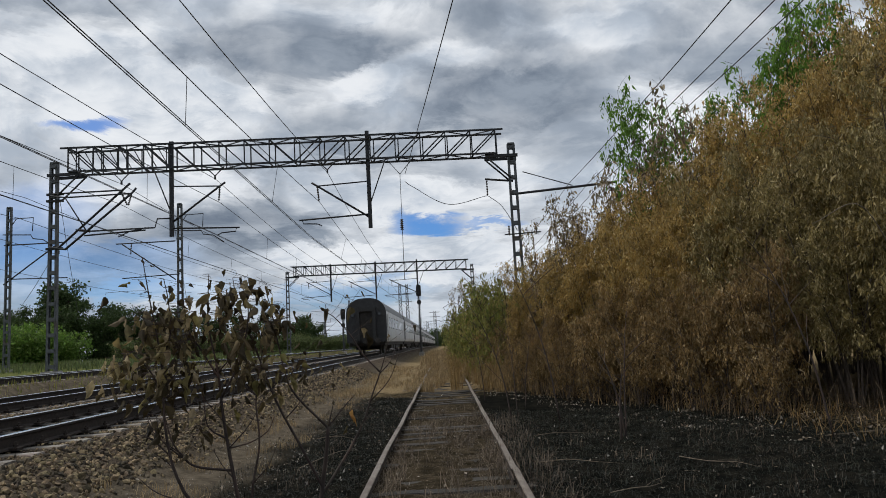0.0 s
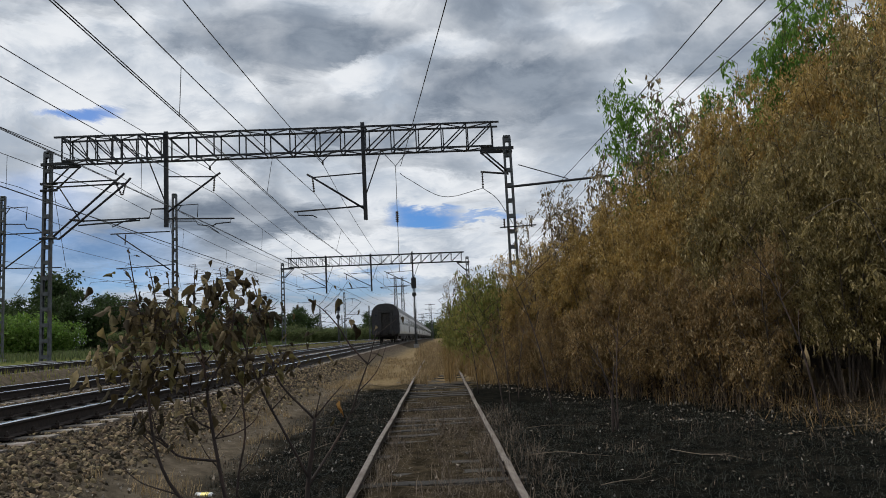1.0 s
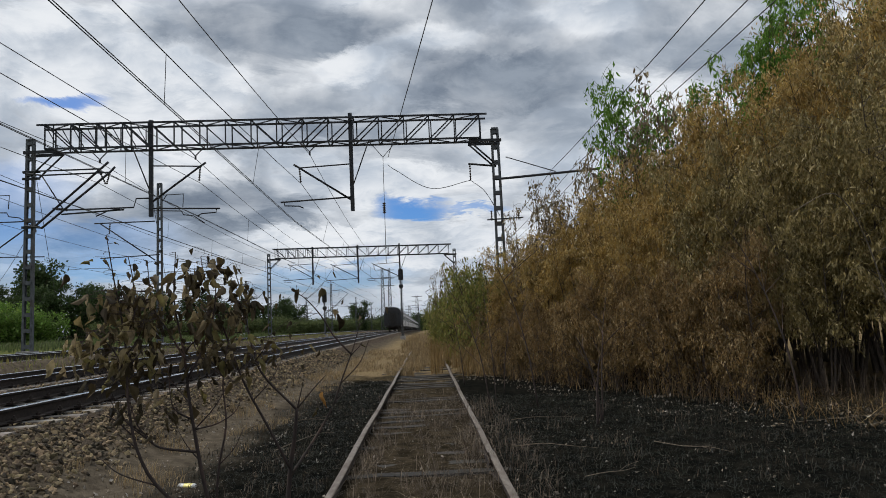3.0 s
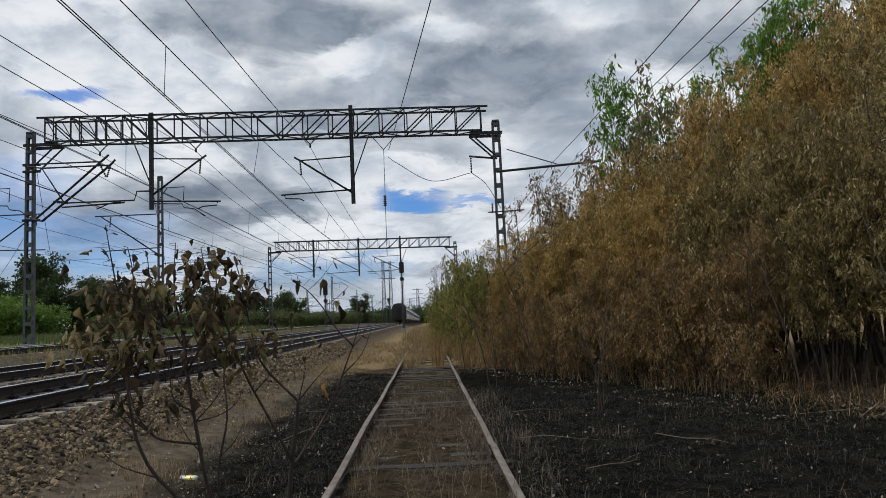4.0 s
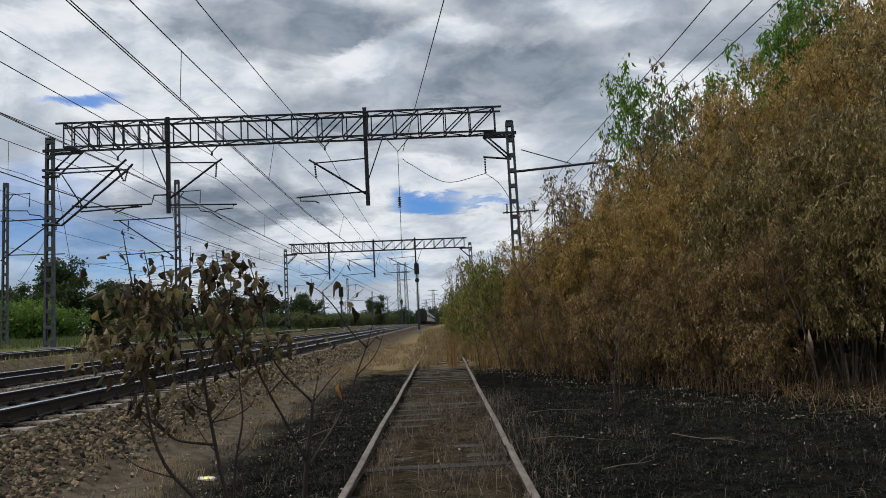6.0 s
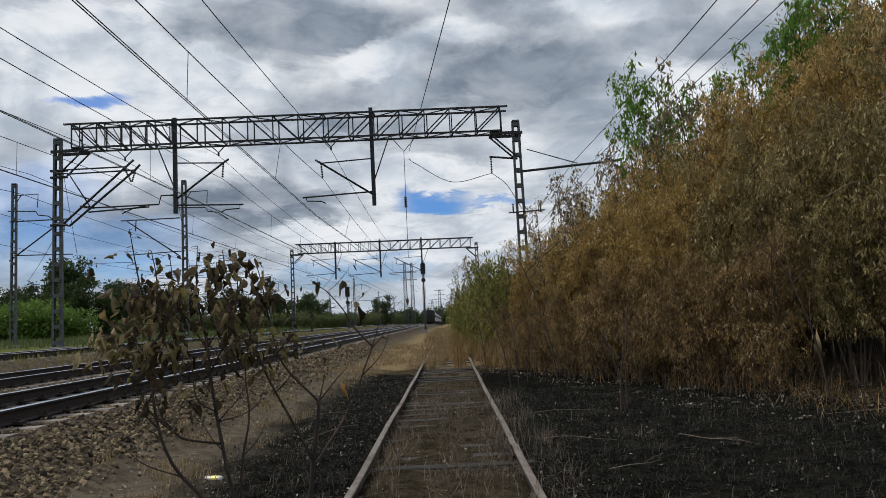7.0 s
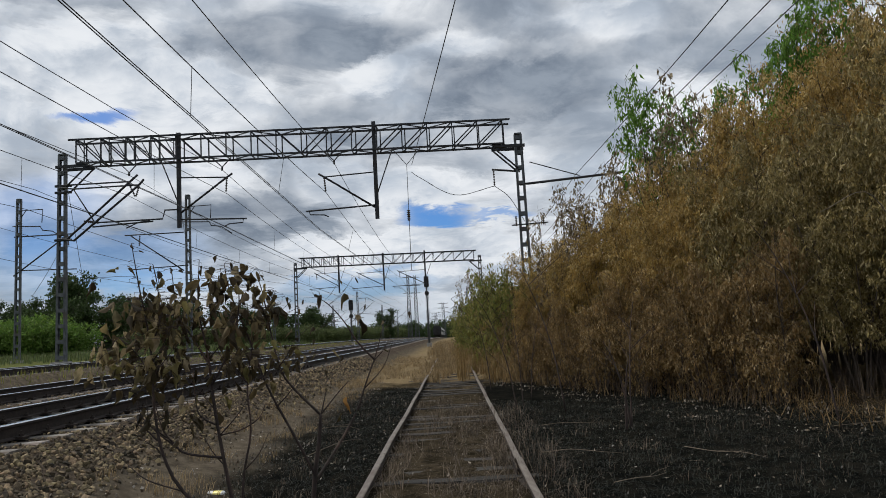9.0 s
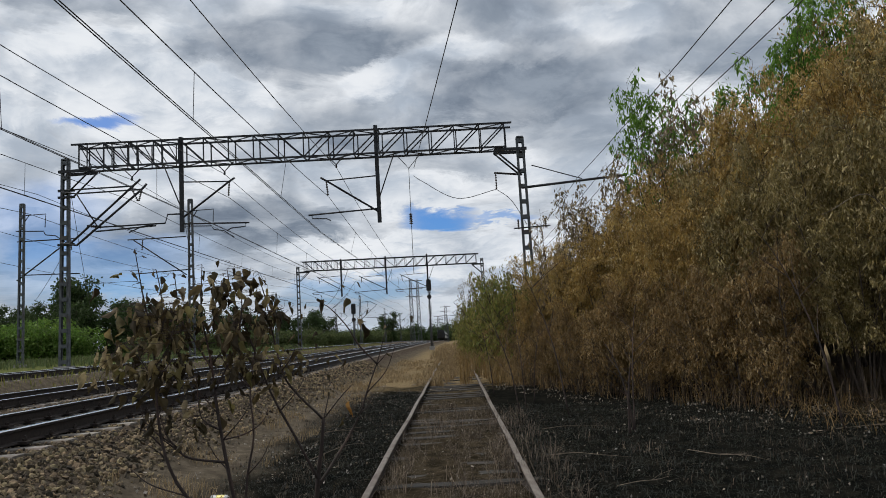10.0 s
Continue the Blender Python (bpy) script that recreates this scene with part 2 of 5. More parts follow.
def darken_sleeper(m):
    """Darkens the concrete between and close beside the rails."""
    tree = m.node_tree
    n = Nodes(tree, False)
    bsdf = next(x for x in tree.nodes if x.type == "BSDF_PRINCIPLED")
    col = bsdf.inputs["Base Color"].links[0].from_socket
    co = n.add("ShaderNodeTexCoord").outputs["Object"]
    sep = n.add("ShaderNodeSeparateXYZ")
    n.put(sep.inputs[0], co)
    off = n.math("ADD", n.math("ABSOLUTE", sep.outputs[0]), n.math("MULTIPLY", n.math("SUBTRACT", n.noise(co, 7.0), 0.5), 0.3))
    n.put(bsdf.inputs["Base Color"], n.mix(n.smooth(off, 1.3, 1.05, 0.0, 0.92), col, rgb(0.016, 0.014, 0.012)))


darken_sleeper(M_CONCRETE)
M_FOOTING = surface("grey_concrete_footing", (0.22, 0.21, 0.20), (0.33, 0.32, 0.30), 12, 0.9, 0.0, 0.3)
M_STONE = surface("brown_crushed_ballast", (0.045, 0.034, 0.021), (0.20, 0.15, 0.084), 12, 0.9, 0.0, 0.5, vary="object", amount=0.75)
M_STONES = surface("brown_crushed_ballast_bed", (0.045, 0.034, 0.021), (0.20, 0.15, 0.084), 12, 0.9, 0.0, 0.5, vary="island", amount=0.75)
M_COACH = surface("dusty_light_grey_coach_paint", (0.36, 0.375, 0.385), (0.45, 0.46, 0.465), 1.5, 0.42, 0.2, 0.0, c3=(0.30, 0.29, 0.28), scale3=0.5)
M_COACHEND = surface("dark_grey_coach_end", (0.018, 0.019, 0.021), (0.034, 0.034, 0.036), 3, 0.75, 0.1, 0.1)
M_COACHROOF = surface("dark_grey_coach_roof", (0.10, 0.105, 0.11), (0.16, 0.165, 0.17), 2, 0.6, 0.2, 0.0)
M_UNDER = surface("black_underframe", (0.02, 0.018, 0.017), (0.04, 0.036, 0.032), 5, 0.9, 0.1, 0.1)
M_GLASS = surface("dark_window_glass", (0.025, 0.03, 0.035), (0.03, 0.035, 0.04), 1, 0.08, 0.0, 0.0)
M_RUBBER = surface("black_gangway_rubber", (0.015, 0.015, 0.016), (0.028, 0.028, 0.028), 9, 0.8, 0.0, 0.1)
M_BARK = surface("dry_grey_brown_bark", (0.035, 0.025, 0.019), (0.075, 0.056, 0.042), 30, 0.9, 0.0, 0.5, stretch=(1, 1, 0.3))
M_TWIG = surface("dark_reddish_twig_bark", (0.018, 0.012, 0.010), (0.042, 0.027, 0.021), 40, 0.85, 0.0, 0.4, c3=(0.085, 0.05, 0.038), scale3=9, stretch=(1, 1, 0.4))
L_BROWN = foliage("scorched_tan_leaves", [(0.30, 0.19, 0.056), (0.55, 0.375, 0.118), (0.38, 0.28, 0.076), (0.72, 0.58, 0.30), (0.21, 0.145, 0.048), (0.51, 0.335, 0.108)], 0.45)
L_RUST = foliage("scorched_russet_leaves", [(0.19, 0.115, 0.046), (0.32, 0.205, 0.08), (0.22, 0.14, 0.054), (0.52, 0.40, 0.22), (0.10, 0.066, 0.028), (0.28, 0.19, 0.066)], 0.42)
L_GREY = foliage("withered_grey_olive_leaves", [(0.17, 0.14, 0.052), (0.36, 0.285, 0.105), (0.24, 0.185, 0.07), (0.66, 0.55, 0.31), (0.12, 0.11, 0.04), (0.34, 0.245, 0.09)], 0.38)
L_THIN = foliage("withered_dark_leaves", [(0.13, 0.095, 0.062), (0.27, 0.20, 0.13), (0.40, 0.33, 0.23), (0.18, 0.15, 0.075), (0.32, 0.26, 0.13)], 0.4)
L_OLIVE = foliage("half_dry_olive_leaves", [(0.17, 0.20, 0.04), (0.24, 0.23, 0.055), (0.29, 0.22, 0.08), (0.15, 0.20, 0.045)], 0.35)
L_GREEN = foliage("fresh_green_leaves", [(0.10, 0.21, 0.028), (0.16, 0.32, 0.045), (0.24, 0.38, 0.08), (0.11, 0.22, 0.036)], 0.55)
L_DARK = foliage("dark_green_leaves", [(0.032, 0.056, 0.018), (0.052, 0.088, 0.026), (0.07, 0.105, 0.034)], 0.35)
L_LIGHT = foliage("light_green_shrub_leaves", [(0.085, 0.17, 0.026), (0.13, 0.235, 0.042), (0.17, 0.25, 0.055)], 0.4)
# distance haze is put into the leaf colour: duller, greyer greens
L_HAZY = foliage("hazed_green_shrub_leaves", [(0.07, 0.10, 0.036), (0.11, 0.145, 0.05), (0.15, 0.165, 0.065)], 0.35)
# dry browns; the darkest tones carry backlit shade, the palest carry highlights
DRY_BACKLIT = [(0.05, 0.037, 0.018), (0.19, 0.14, 0.062), (0.026, 0.020, 0.012), (0.10, 0.08, 0.034), (0.034, 0.026, 0.015), (0.46, 0.36, 0.21), (0.045, 0.034, 0.018), (0.13, 0.092, 0.042)]
L_DRY = foliage("curled_dry_birch_leaf", DRY_BACKLIT, 0.3, vary="object")
L_PALE = foliage("curled_olive_birch_leaf", [(0.24, 0.19, 0.078), (0.38, 0.30, 0.14), (0.07, 0.052, 0.03), (0.28, 0.255, 0.08), (0.55, 0.44, 0.27), (0.14, 0.105, 0.048)], 0.4, vary="object")
L_ORANGE = foliage("orange_birch_leaf", [(0.55, 0.27, 0.06), (0.68, 0.40, 0.12), (0.60, 0.32, 0.09)], 0.4, vary="object")
L_FALLEN = foliage("pale_fallen_leaves", [(0.12, 0.09, 0.06), (0.30, 0.26, 0.21), (0.45, 0.42, 0.38), (0.16, 0.12, 0.08), (0.08, 0.06, 0.045)], 0.1)
L_STRAW = foliage("dry_straw_blades", [(0.27, 0.195, 0.105), (0.40, 0.31, 0.175), (0.33, 0.235, 0.125), (0.21, 0.145, 0.075)], 0.35)
L_SINGED = foliage("blackened_stubble", [(0.006, 0.008, 0.006), (0.016, 0.021, 0.013), (0.010, 0.012, 0.009), (0.045, 0.042, 0.027)], 0.1)
L_SOOTSTEM = foliage("sooty_stems", [(0.03, 0.022, 0.016), (0.075, 0.05, 0.032), (0.05, 0.035, 0.024), (0.14, 0.10, 0.06)], 0.1)
L_ASHSTRAW = foliage("singed_straw_stalks", [(0.07, 0.05, 0.036), (0.20, 0.155, 0.11), (0.12, 0.085, 0.06), (0.035, 0.027, 0.022), (0.27, 0.22, 0.165)], 0.2)


# ---- mesh helpers ----
def mesh_of(name, verts, faces, material, smooth=False):
    me = bpy.data.meshes.new(name)
    me.from_pydata([tuple(v) for v in verts], [], [tuple(f) for f in faces])
    me.materials.append(material)
    if smooth:
        me.shade_smooth()
    me.update()
    return me


def part(name, bm, material, parent=None, label="", smooth=False):
    """Links a bmesh as one mesh object under a thing or a part."""
    me = bpy.data.meshes.new(name)
    bm.to_mesh(me)
    bm.free()
    me.materials.append(material)
    if smooth:
        me.shade_smooth()
    ob = new(name, me)
    ob.parent = parent
    if label:
        tagged(ob, label)
    return ob


def share(name, me, parent, m=None):
    """One more object on a mesh that alike pieces share."""
    ob = new(name, me)
    ob.parent = parent
    if m is not None:
        ob.matrix_basis = m
    return ob


def thing(name, m, label, category, group="", kind=""):
    ob = new(name)
    ob.empty_display_size = 0.2
    ob.matrix_basis = m
    return tagged(ob, label, category, group, kind)


def bar(bm, a, b, w, h=None, up=(0, 0, 1)):
    """A straight bar of rectangular section from a to b."""
    a, b = Vector(a), Vector(b)
    h = w if h is None else h
    d = (b - a).normalized()
    u = Vector(up)
    if abs(d.dot(u)) > 0.95:
        u = Vector((0, 1, 0))
    s = d.cross(u).normalized() * (w / 2)
    u = s.cross(d).normalized() * (h / 2)
    vs = [bm.verts.new(p + i * s + j * u) for p in (a, b) for i, j in ((-1, -1), (1, -1), (1, 1), (-1, 1))]
    for f in ((3, 2, 1, 0), (4, 5, 6, 7), (0, 1, 5, 4), (1, 2, 6, 5), (2, 3, 7, 6), (3, 0, 4, 7)):
        bm.faces.new([vs[i] for i in f])
    return bm


def box(bm, x0, x1, y0, y1, z0, z1):
    return bar(bm, (x0, (y0 + y1) / 2, (z0 + z1) / 2), (x1, (y0 + y1) / 2, (z0 + z1) / 2), y1 - y0, z1 - z0)


def tube(bm, pts, radii, sides=6):
    """A round rod through points, with a radius at each."""
    pts = [Vector(p) for p in pts]
    if not hasattr(radii, "__len__"):
        radii = [radii] * len(pts)
    rings = []
    for i, p in enumerate(pts):
        d = (pts[min(i + 1, len(pts) - 1)] - pts[max(i - 1, 0)]).normalized()
        s = d.cross(Vector((0.31, 0.17, 0.93)) if abs(d.z) < 0.9 else Vector((1, 0.1, 0))).normalized()
        t = d.cross(s)
        rings.append([bm.verts.new(p + radii[i] * (math.cos(k * math.tau / sides) * s + math.sin(k * math.tau / sides) * t)) for k in range(sides)])
    for r0, r1 in zip(rings, rings[1:]):
        for k in range(sides):
            bm.faces.new((r0[k], r0[(k + 1) % sides], r1[(k + 1) % sides], r1[k]))
    bm.faces.new(rings[0][::-1])
    bm.faces.new(rings[-1])
    return bm


def curve_pts(pts, n):
    """A smooth line through a few points."""
    pts = [Vector(p) for p in pts]
    ext = [2 * pts[0] - pts[1]] + pts + [2 * pts[-1] - pts[-2]]
    out = []
    for i in range(1, len(ext) - 2):
        a, b, c, d = ext[i - 1:i + 3]
        for k in range(n):
            t = k / n
            out.append(0.5 * (2 * b + (c - a) * t + (2 * a - 5 * b + 4 * c - d) * t * t + (3 * b - a - 3 * c + d) * t ** 3))
    return out + [pts[-1]]


# ---- the ground ----
def drop(y):
    """How far the line falls away from its level by the gantry."""
    y = max(y, 0.0)
    return 1.8e-5 * y * y if y < 200 else 0.72 + 0.0072 * (y - 200)


PROFILE = [(-1500, 1.6), (-60, 1.1), (-22, 0.98), (-17, 0.95), (-16.1, 0.84), (-12.5, 0.84), (-11.9, 0.50), (-8.1, 0.46), (-7.6, 0.42),
           (-4.55, 0.455), (-4.35, 0.43), (-4.0, 0.32), (-3.25, 0.0), (-2.4, -0.10), (-1.6, -0.10), (-0.98, -0.075), (-0.88, -0.112), (0.88, -0.112), (0.98, -0.075), (3, -0.15), (8, -0.1), (14, 0.6), (40, 1.5), (1500, 2)]


def ground_z(x, y):
    z = np.interp(x, [p[0] for p in PROFILE], [p[1] for p in PROFILE]) - drop(y)
    rough = 0.05 if -3.2 < x < 12 else 0.025
    if abs(x) < 1.4:
        rough = 0.03
    return z + rough * noise.noise((x * 1.1, y * 1.1, 0)) + 0.4 * rough * noise.noise((x * 4, y * 4, 3))


def build_ground():
    def axis(stops):
        out = []
        for (a, b, s) in stops:
            out += list(np.arange(a, b, s))
        return out

    xs = axis([(-1500, -200, 130), (-200, -40, 16), (-40, -18, 1.5), (-18, -5, 0.25), (-5, 9, 0.12), (9, 20, 1), (20, 60, 8), (60, 200, 35), (200, 1501, 130)])
    ys = axis([(-60, -4, 4), (-4, 3, 0.5), (3, 26, 0.14), (26, 60, 0.8), (60, 300, 10), (300, 1000, 70), (1000, 3001, 250)])
    verts = [(x, y, ground_z(x, y)) for y in ys for x in xs]
    w = len(xs)
    faces = [(j * w + i, j * w + i + 1, (j + 1) * w + i + 1, (j + 1) * w + i) for j in range(len(ys) - 1) for i in range(w - 1)]
    ob = new("ground", mesh_of("ground", verts, faces, M_GROUND, True))
    tagged(ob, "burnt black soil, trodden dirt path and dry grassland beside railway tracks", "ground", kind="structure")


build_ground()


# ---- tracks ----
def rail_profile(h):
    """Half section of a flat-bottomed rail of height h: points from the foot up, top at z = 0."""
    return [(0.066, -h), (0.066, -h + 0.012), (0.012, -h + 0.032), (0.010, -0.045), (0.036, -0.034), (0.036, -0.008), (0.028, 0.0)]


def rail_mesh(name, y0, y1, h, x, z0, mat_side, mat_head, step=6.0, wob=0.0):
    half = rail_profile(h)
    ring = half + [(-a, b) for a, b in half[::-1]]
    k, n_seg = len(ring), max(2, int((y1 - y0) / step))
    verts, faces, mats = [], [], []
    for i in range(n_seg + 1):
        y = y0 + (y1 - y0) * i / n_seg
        dx, dz = wob * noise.noise((y * 0.35, x, 1)), 0.7 * wob * noise.noise((y * 0.3, x, 8))
        verts += [(x + a + dx, y, z0 - drop(y) + b + dz) for a, b in ring]
    for i in range(n_seg):
        for j in range(k):
            faces.append((i * k + j, i * k + (j + 1) % k, (i + 1) * k + (j + 1) % k, (i + 1) * k + j))
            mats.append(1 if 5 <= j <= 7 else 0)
    faces += [tuple(range(k))[::-1], tuple(range(n_seg * k, (n_seg + 1) * k))]
    mats += [0, 0]
    me = mesh_of(name, verts, faces, mat_side)
    me.materials.append(mat_head)
    me.polygons.foreach_set("material_index", mats)
    return me


def sleeper_mesh(name, length, width, height, material, dish=0.0, worn=0.0, seed=0):
    """One sleeper with chamfered edges, its top at z = 0."""
    rnd = random.Random(seed)
    bm = bmesh.new()
    n_seg = 8
    rings = []
    for i in range(n_seg + 1):
        x = -length / 2 + length * i / n_seg
        dip = dish * (1 - abs(2 * i / n_seg - 1))
        j = [rnd.uniform(-worn, worn) for _ in range(4)]
        w = width / 2
        rings.append([bm.verts.new(p) for p in ((x, -w, -height), (x, -w * 0.97 + j[0], -0.03 - dip), (x, -w * 0.78 + j[1], -dip + j[3] * 0.5),
                                                (x, w * 0.78 + j[2], -dip + j[3] * 0.5), (x, w * 0.97 + j[0], -0.03 - dip), (x, w, -height))])
    for a, b in zip(rings, rings[1:]):
        for k in range(5):
            bm.faces.new((a[k], b[k], b[k + 1], a[k + 1]))
    bm.faces.new(rings[0])
    bm.faces.new(rings[-1][::-1])
    me = bpy.data.meshes.new(name)
    bm.to_mesh(me)
    bm.free()
    me.materials.append(material)
    return me


def build_track(x0, z0, label, far, shared):
    track = thing("railway_track", pose(0, 0, 0), label, "railway track", "main line tracks", "structure")
    for s in (-0.796, 0.796):
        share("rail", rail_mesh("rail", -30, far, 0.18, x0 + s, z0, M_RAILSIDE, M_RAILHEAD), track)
    for i in range(170):
        y = -4 + i * 0.546
        share("sleeper", shared[i % len(shared)], track, pose(x0 + random.uniform(-0.03, 0.03), y, z0 - 0.185 - drop(y), 0, 0, random.uniform(-0.8, 0.8)))
    for i in range(40):
        y = 4 + i * 0.546
        for s in (-0.796, 0.796):
            for d in (-0.1, 0.1):
                share("rail_clip", CLIP, track, pose(x0 + s + d, y, z0 - 0.165 - drop(y)))
    # sleepers further out, joined
    bm = bmesh.new()
    for i in range(300):
        y = 89 + i * 0.7
        box(bm, x0 - 1.3, x0 + 1.3, y - 0.12, y + 0.12, z0 - 0.4 - drop(y), z0 - 0.185 - drop(y))
    tagged(part("far_sleepers", bm, M_CONCRETE, track), kind="stuff")
    return track


def clip_mesh():
    bm = bmesh.new()
    box(bm, -0.055, 0.055, -0.06, 0.06, -0.02, 0.012)
    tube(bm, [(0, 0, 0), (0, 0, 0.075)], [0.02, 0.014], 6)
    tube(bm, [(0, 0, 0.02), (0, 0, 0.045)], 0.03, 6)
    me = bpy.data.meshes.new("rail_clip")
    bm.to_mesh(me)
    bm.free()
    me.materials.append(M_RAILSIDE)
    return me


CLIP = clip_mesh()
CONCRETE_SLEEPERS = [sleeper_mesh("sleeper", 2.74, 0.28, 0.2, M_CONCRETE, 0.02, 0.006, k) for k in range(4)]
T1, T2, T3 = (-5.85, 0.66), (-9.95, 0.67), (-14.2, 1.05)
for (tx, tz), text in ((T1, "main line track with shiny rails on concrete sleepers"), (T2, "second main line track with shiny worn rails"),
                       (T3, "raised outer railway track beside the tall posts")):
    build_track(tx, tz, text, 700, CONCRETE_SLEEPERS)


def build_siding():
    siding = thing("disused_siding", pose(0, 0, 0), "disused rusty siding track with rotten wooden sleepers in burnt ground", "railway track", "", "structure")
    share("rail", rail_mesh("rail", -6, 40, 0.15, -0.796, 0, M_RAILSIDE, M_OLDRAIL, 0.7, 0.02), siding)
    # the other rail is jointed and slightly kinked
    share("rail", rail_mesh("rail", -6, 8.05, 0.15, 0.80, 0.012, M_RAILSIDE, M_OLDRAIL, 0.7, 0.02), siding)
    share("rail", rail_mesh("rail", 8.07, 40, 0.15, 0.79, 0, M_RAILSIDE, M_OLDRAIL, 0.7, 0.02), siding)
    bm = bmesh.new()
    box(bm, 0.735, 0.755, 7.7, 8.4, -0.11, -0.045)
    part("fishplate", bm, M_RAILSIDE, siding, "rusty joint plate")
    woods = [sleeper_mesh("sleeper", 2.6, 0.23, 0.16, M_WOOD, 0.0, 0.018, 20 + k) for k in range(7)]
    for i in range(48):
        y = -2 + i * 0.6 + random.uniform(-0.06, 0.06)
        share("sleeper", woods[i % 7], siding, pose(random.uniform(-0.08, 0.08), y, -0.108 + random.uniform(-0.02, 0.012), random.uniform(-1, 1), random.uniform(-0.5, 0.5), random.uniform(-1.5, 1.5)))


build_siding()

# ---- overhead line ----
GY, GY2 = 31.0, 81.5  # the two portals


def lattice_post(parent, x, y, z0, z1, wide=0.36, deep=0.17, step=0.68):
    """Two channel legs joined by flat battens, tapering a little to the top."""
    for s in (-1, 1):
        ring = [(0.05 * s, -deep / 2), (-0.05 * s, -deep / 2), (-0.05 * s, -deep / 2 + 0.02), (0.03 * s, -deep / 2 + 0.02),
                (0.03 * s, deep / 2 - 0.02), (-0.05 * s, deep / 2 - 0.02), (-0.05 * s, deep / 2), (0.05 * s, deep / 2)]
        bm = bmesh.new()
        low = [bm.verts.new((x + s * wide * 0.5 + p, y + q, z0)) for p, q in ring]
        top = [bm.verts.new((x + s * wide * 0.36 + p, y + q, z1)) for p, q in ring]
        for k in range(8):
            bm.faces.new((low[k], low[(k + 1) % 8], top[(k + 1) % 8], top[k]))
        bm.faces.new(low)
        bm.faces.new(top)
        bmesh.ops.recalc_face_normals(bm, faces=bm.faces)
        post = part("post_leg", bm, M_POST, parent)
    n = int((z1 - z0) / step)
    for i in range(n + 1):
        z = z0 + 0.3 + (z1 - z0 - 0.45) * i / n
        w = wide * (1 - 0.28 * (z - z0) / (z1 - z0)) / 2
        for t in (-1, 1):
            bm = bmesh.new()
            bar(bm, (x - w, y + t * (deep / 2 + 0.022), z), (x + w, y + t * (deep / 2 + 0.022), z), 0.012, 0.17)
            part("batten", bm, M_POST, post)
    bm = bmesh.new()
    box(bm, x - wide * 0.75, x + wide * 0.75, y - 0.4, y + 0.4, z0 - 0.5, z0 + 0.12)
    part("footing", bm, M_FOOTING, post, "concrete footing")
    bm = bmesh.new()
    box(bm, x - wide * 0.42, x + wide * 0.42, y - deep / 2 - 0.03, y + deep / 2 + 0.03, z1 - 0.02, z1 + 0.05)
    part("cap", bm, M_POST, post)
    return post


def piece(name, parent, ends, w, h=None, material=None, label=""):
    bm = bmesh.new()
    bar(bm, ends[0], ends[1], w, h)
    return part(name, bm, material or M_STEEL, parent, label)


def rod(name, parent, pts, r, material=None, sides=6, label=""):
    bm = bmesh.new()
    tube(bm, pts, r, sides)
    return part(name, bm, material or M_STEEL, parent, label, True)


def insulator(parent, a, b, r=0.055):
    """A string of glazed discs from a to b."""
    a, b = Vector(a), Vector(b)
    pts, radii = [], []
    n = 6
    for i in range(n):
        for t, k in ((0.1, 0.4), (0.4, 1.0), (0.6, 1.0), (0.9, 0.4)):
            pts.append(a.lerp(b, (i + t) / n))
            radii.append(r * k)
    bm = bmesh.new()
    tube(bm, pts, radii, 8)
    return part("insulator", bm, M_CERAMIC, parent, "brown glazed insulator", True)


def truss(parent, xa, xb, y, zb, zt, deep, panels, turn_at, tilt=0.0):
    """A four-chord lattice beam with paired verticals and diagonals that change direction at one panel."""
    def fall(x):
        return -tilt * (x - xa) / (xb - xa)

    for yy in (y - deep / 2, y + deep / 2):
        for z in (zb, zt):
            e = 0.35 if z == zt else 0.0
            piece("chord", parent, ((xa - e, yy, z), (xb + e, yy, z - tilt)), 0.075)
    step = (xb - xa) / panels
    for i in range(panels + 1):
        x = xa + i * step
        for k, yy in enumerate((y - deep / 2 + 0.01, y + deep / 2 - 0.01)):
            piece("upright", parent, ((x + 0.1 * k, yy, zb + fall(x)), (x + 0.1 * k, yy, zt + fall(x))), 0.05)
            if i < panels:
                a, b = ((x, x + step) if i >= turn_at else (x + step, x))
                piece("diagonal", parent, ((a, yy, zb + fall(a)), (b, yy, zt + fall(b))), 0.05)
        if i < panels:
            for z in (zb, zt):
                s = 1 if i % 2 else -1
                piece("lacing", parent, ((x, y - s * deep / 2, z + fall(x)), (x + step, y + s * deep / 2, z + fall(x + step))), 0.04)
        if i < 4:
            for q, yy in ((0.33, y - deep / 2 + 0.01), (0.66, y + deep / 2 - 0.01)):
                xm = x + step * q
                piece("upright", parent, ((xm, yy, zb + fall(xm)), (xm, yy, zt + fall(xm))), 0.04)
                piece("diagonal", parent, ((xm - step * 0.33, yy, zt + fall(x)), (xm + step * 0.2, yy, zb + fall(xm))), 0.035)
        for z in (zb, zt):
            piece("tie", parent, ((x, y - deep / 2, z + fall(x)), (x, y + deep / 2, z + fall(x))), 0.045)


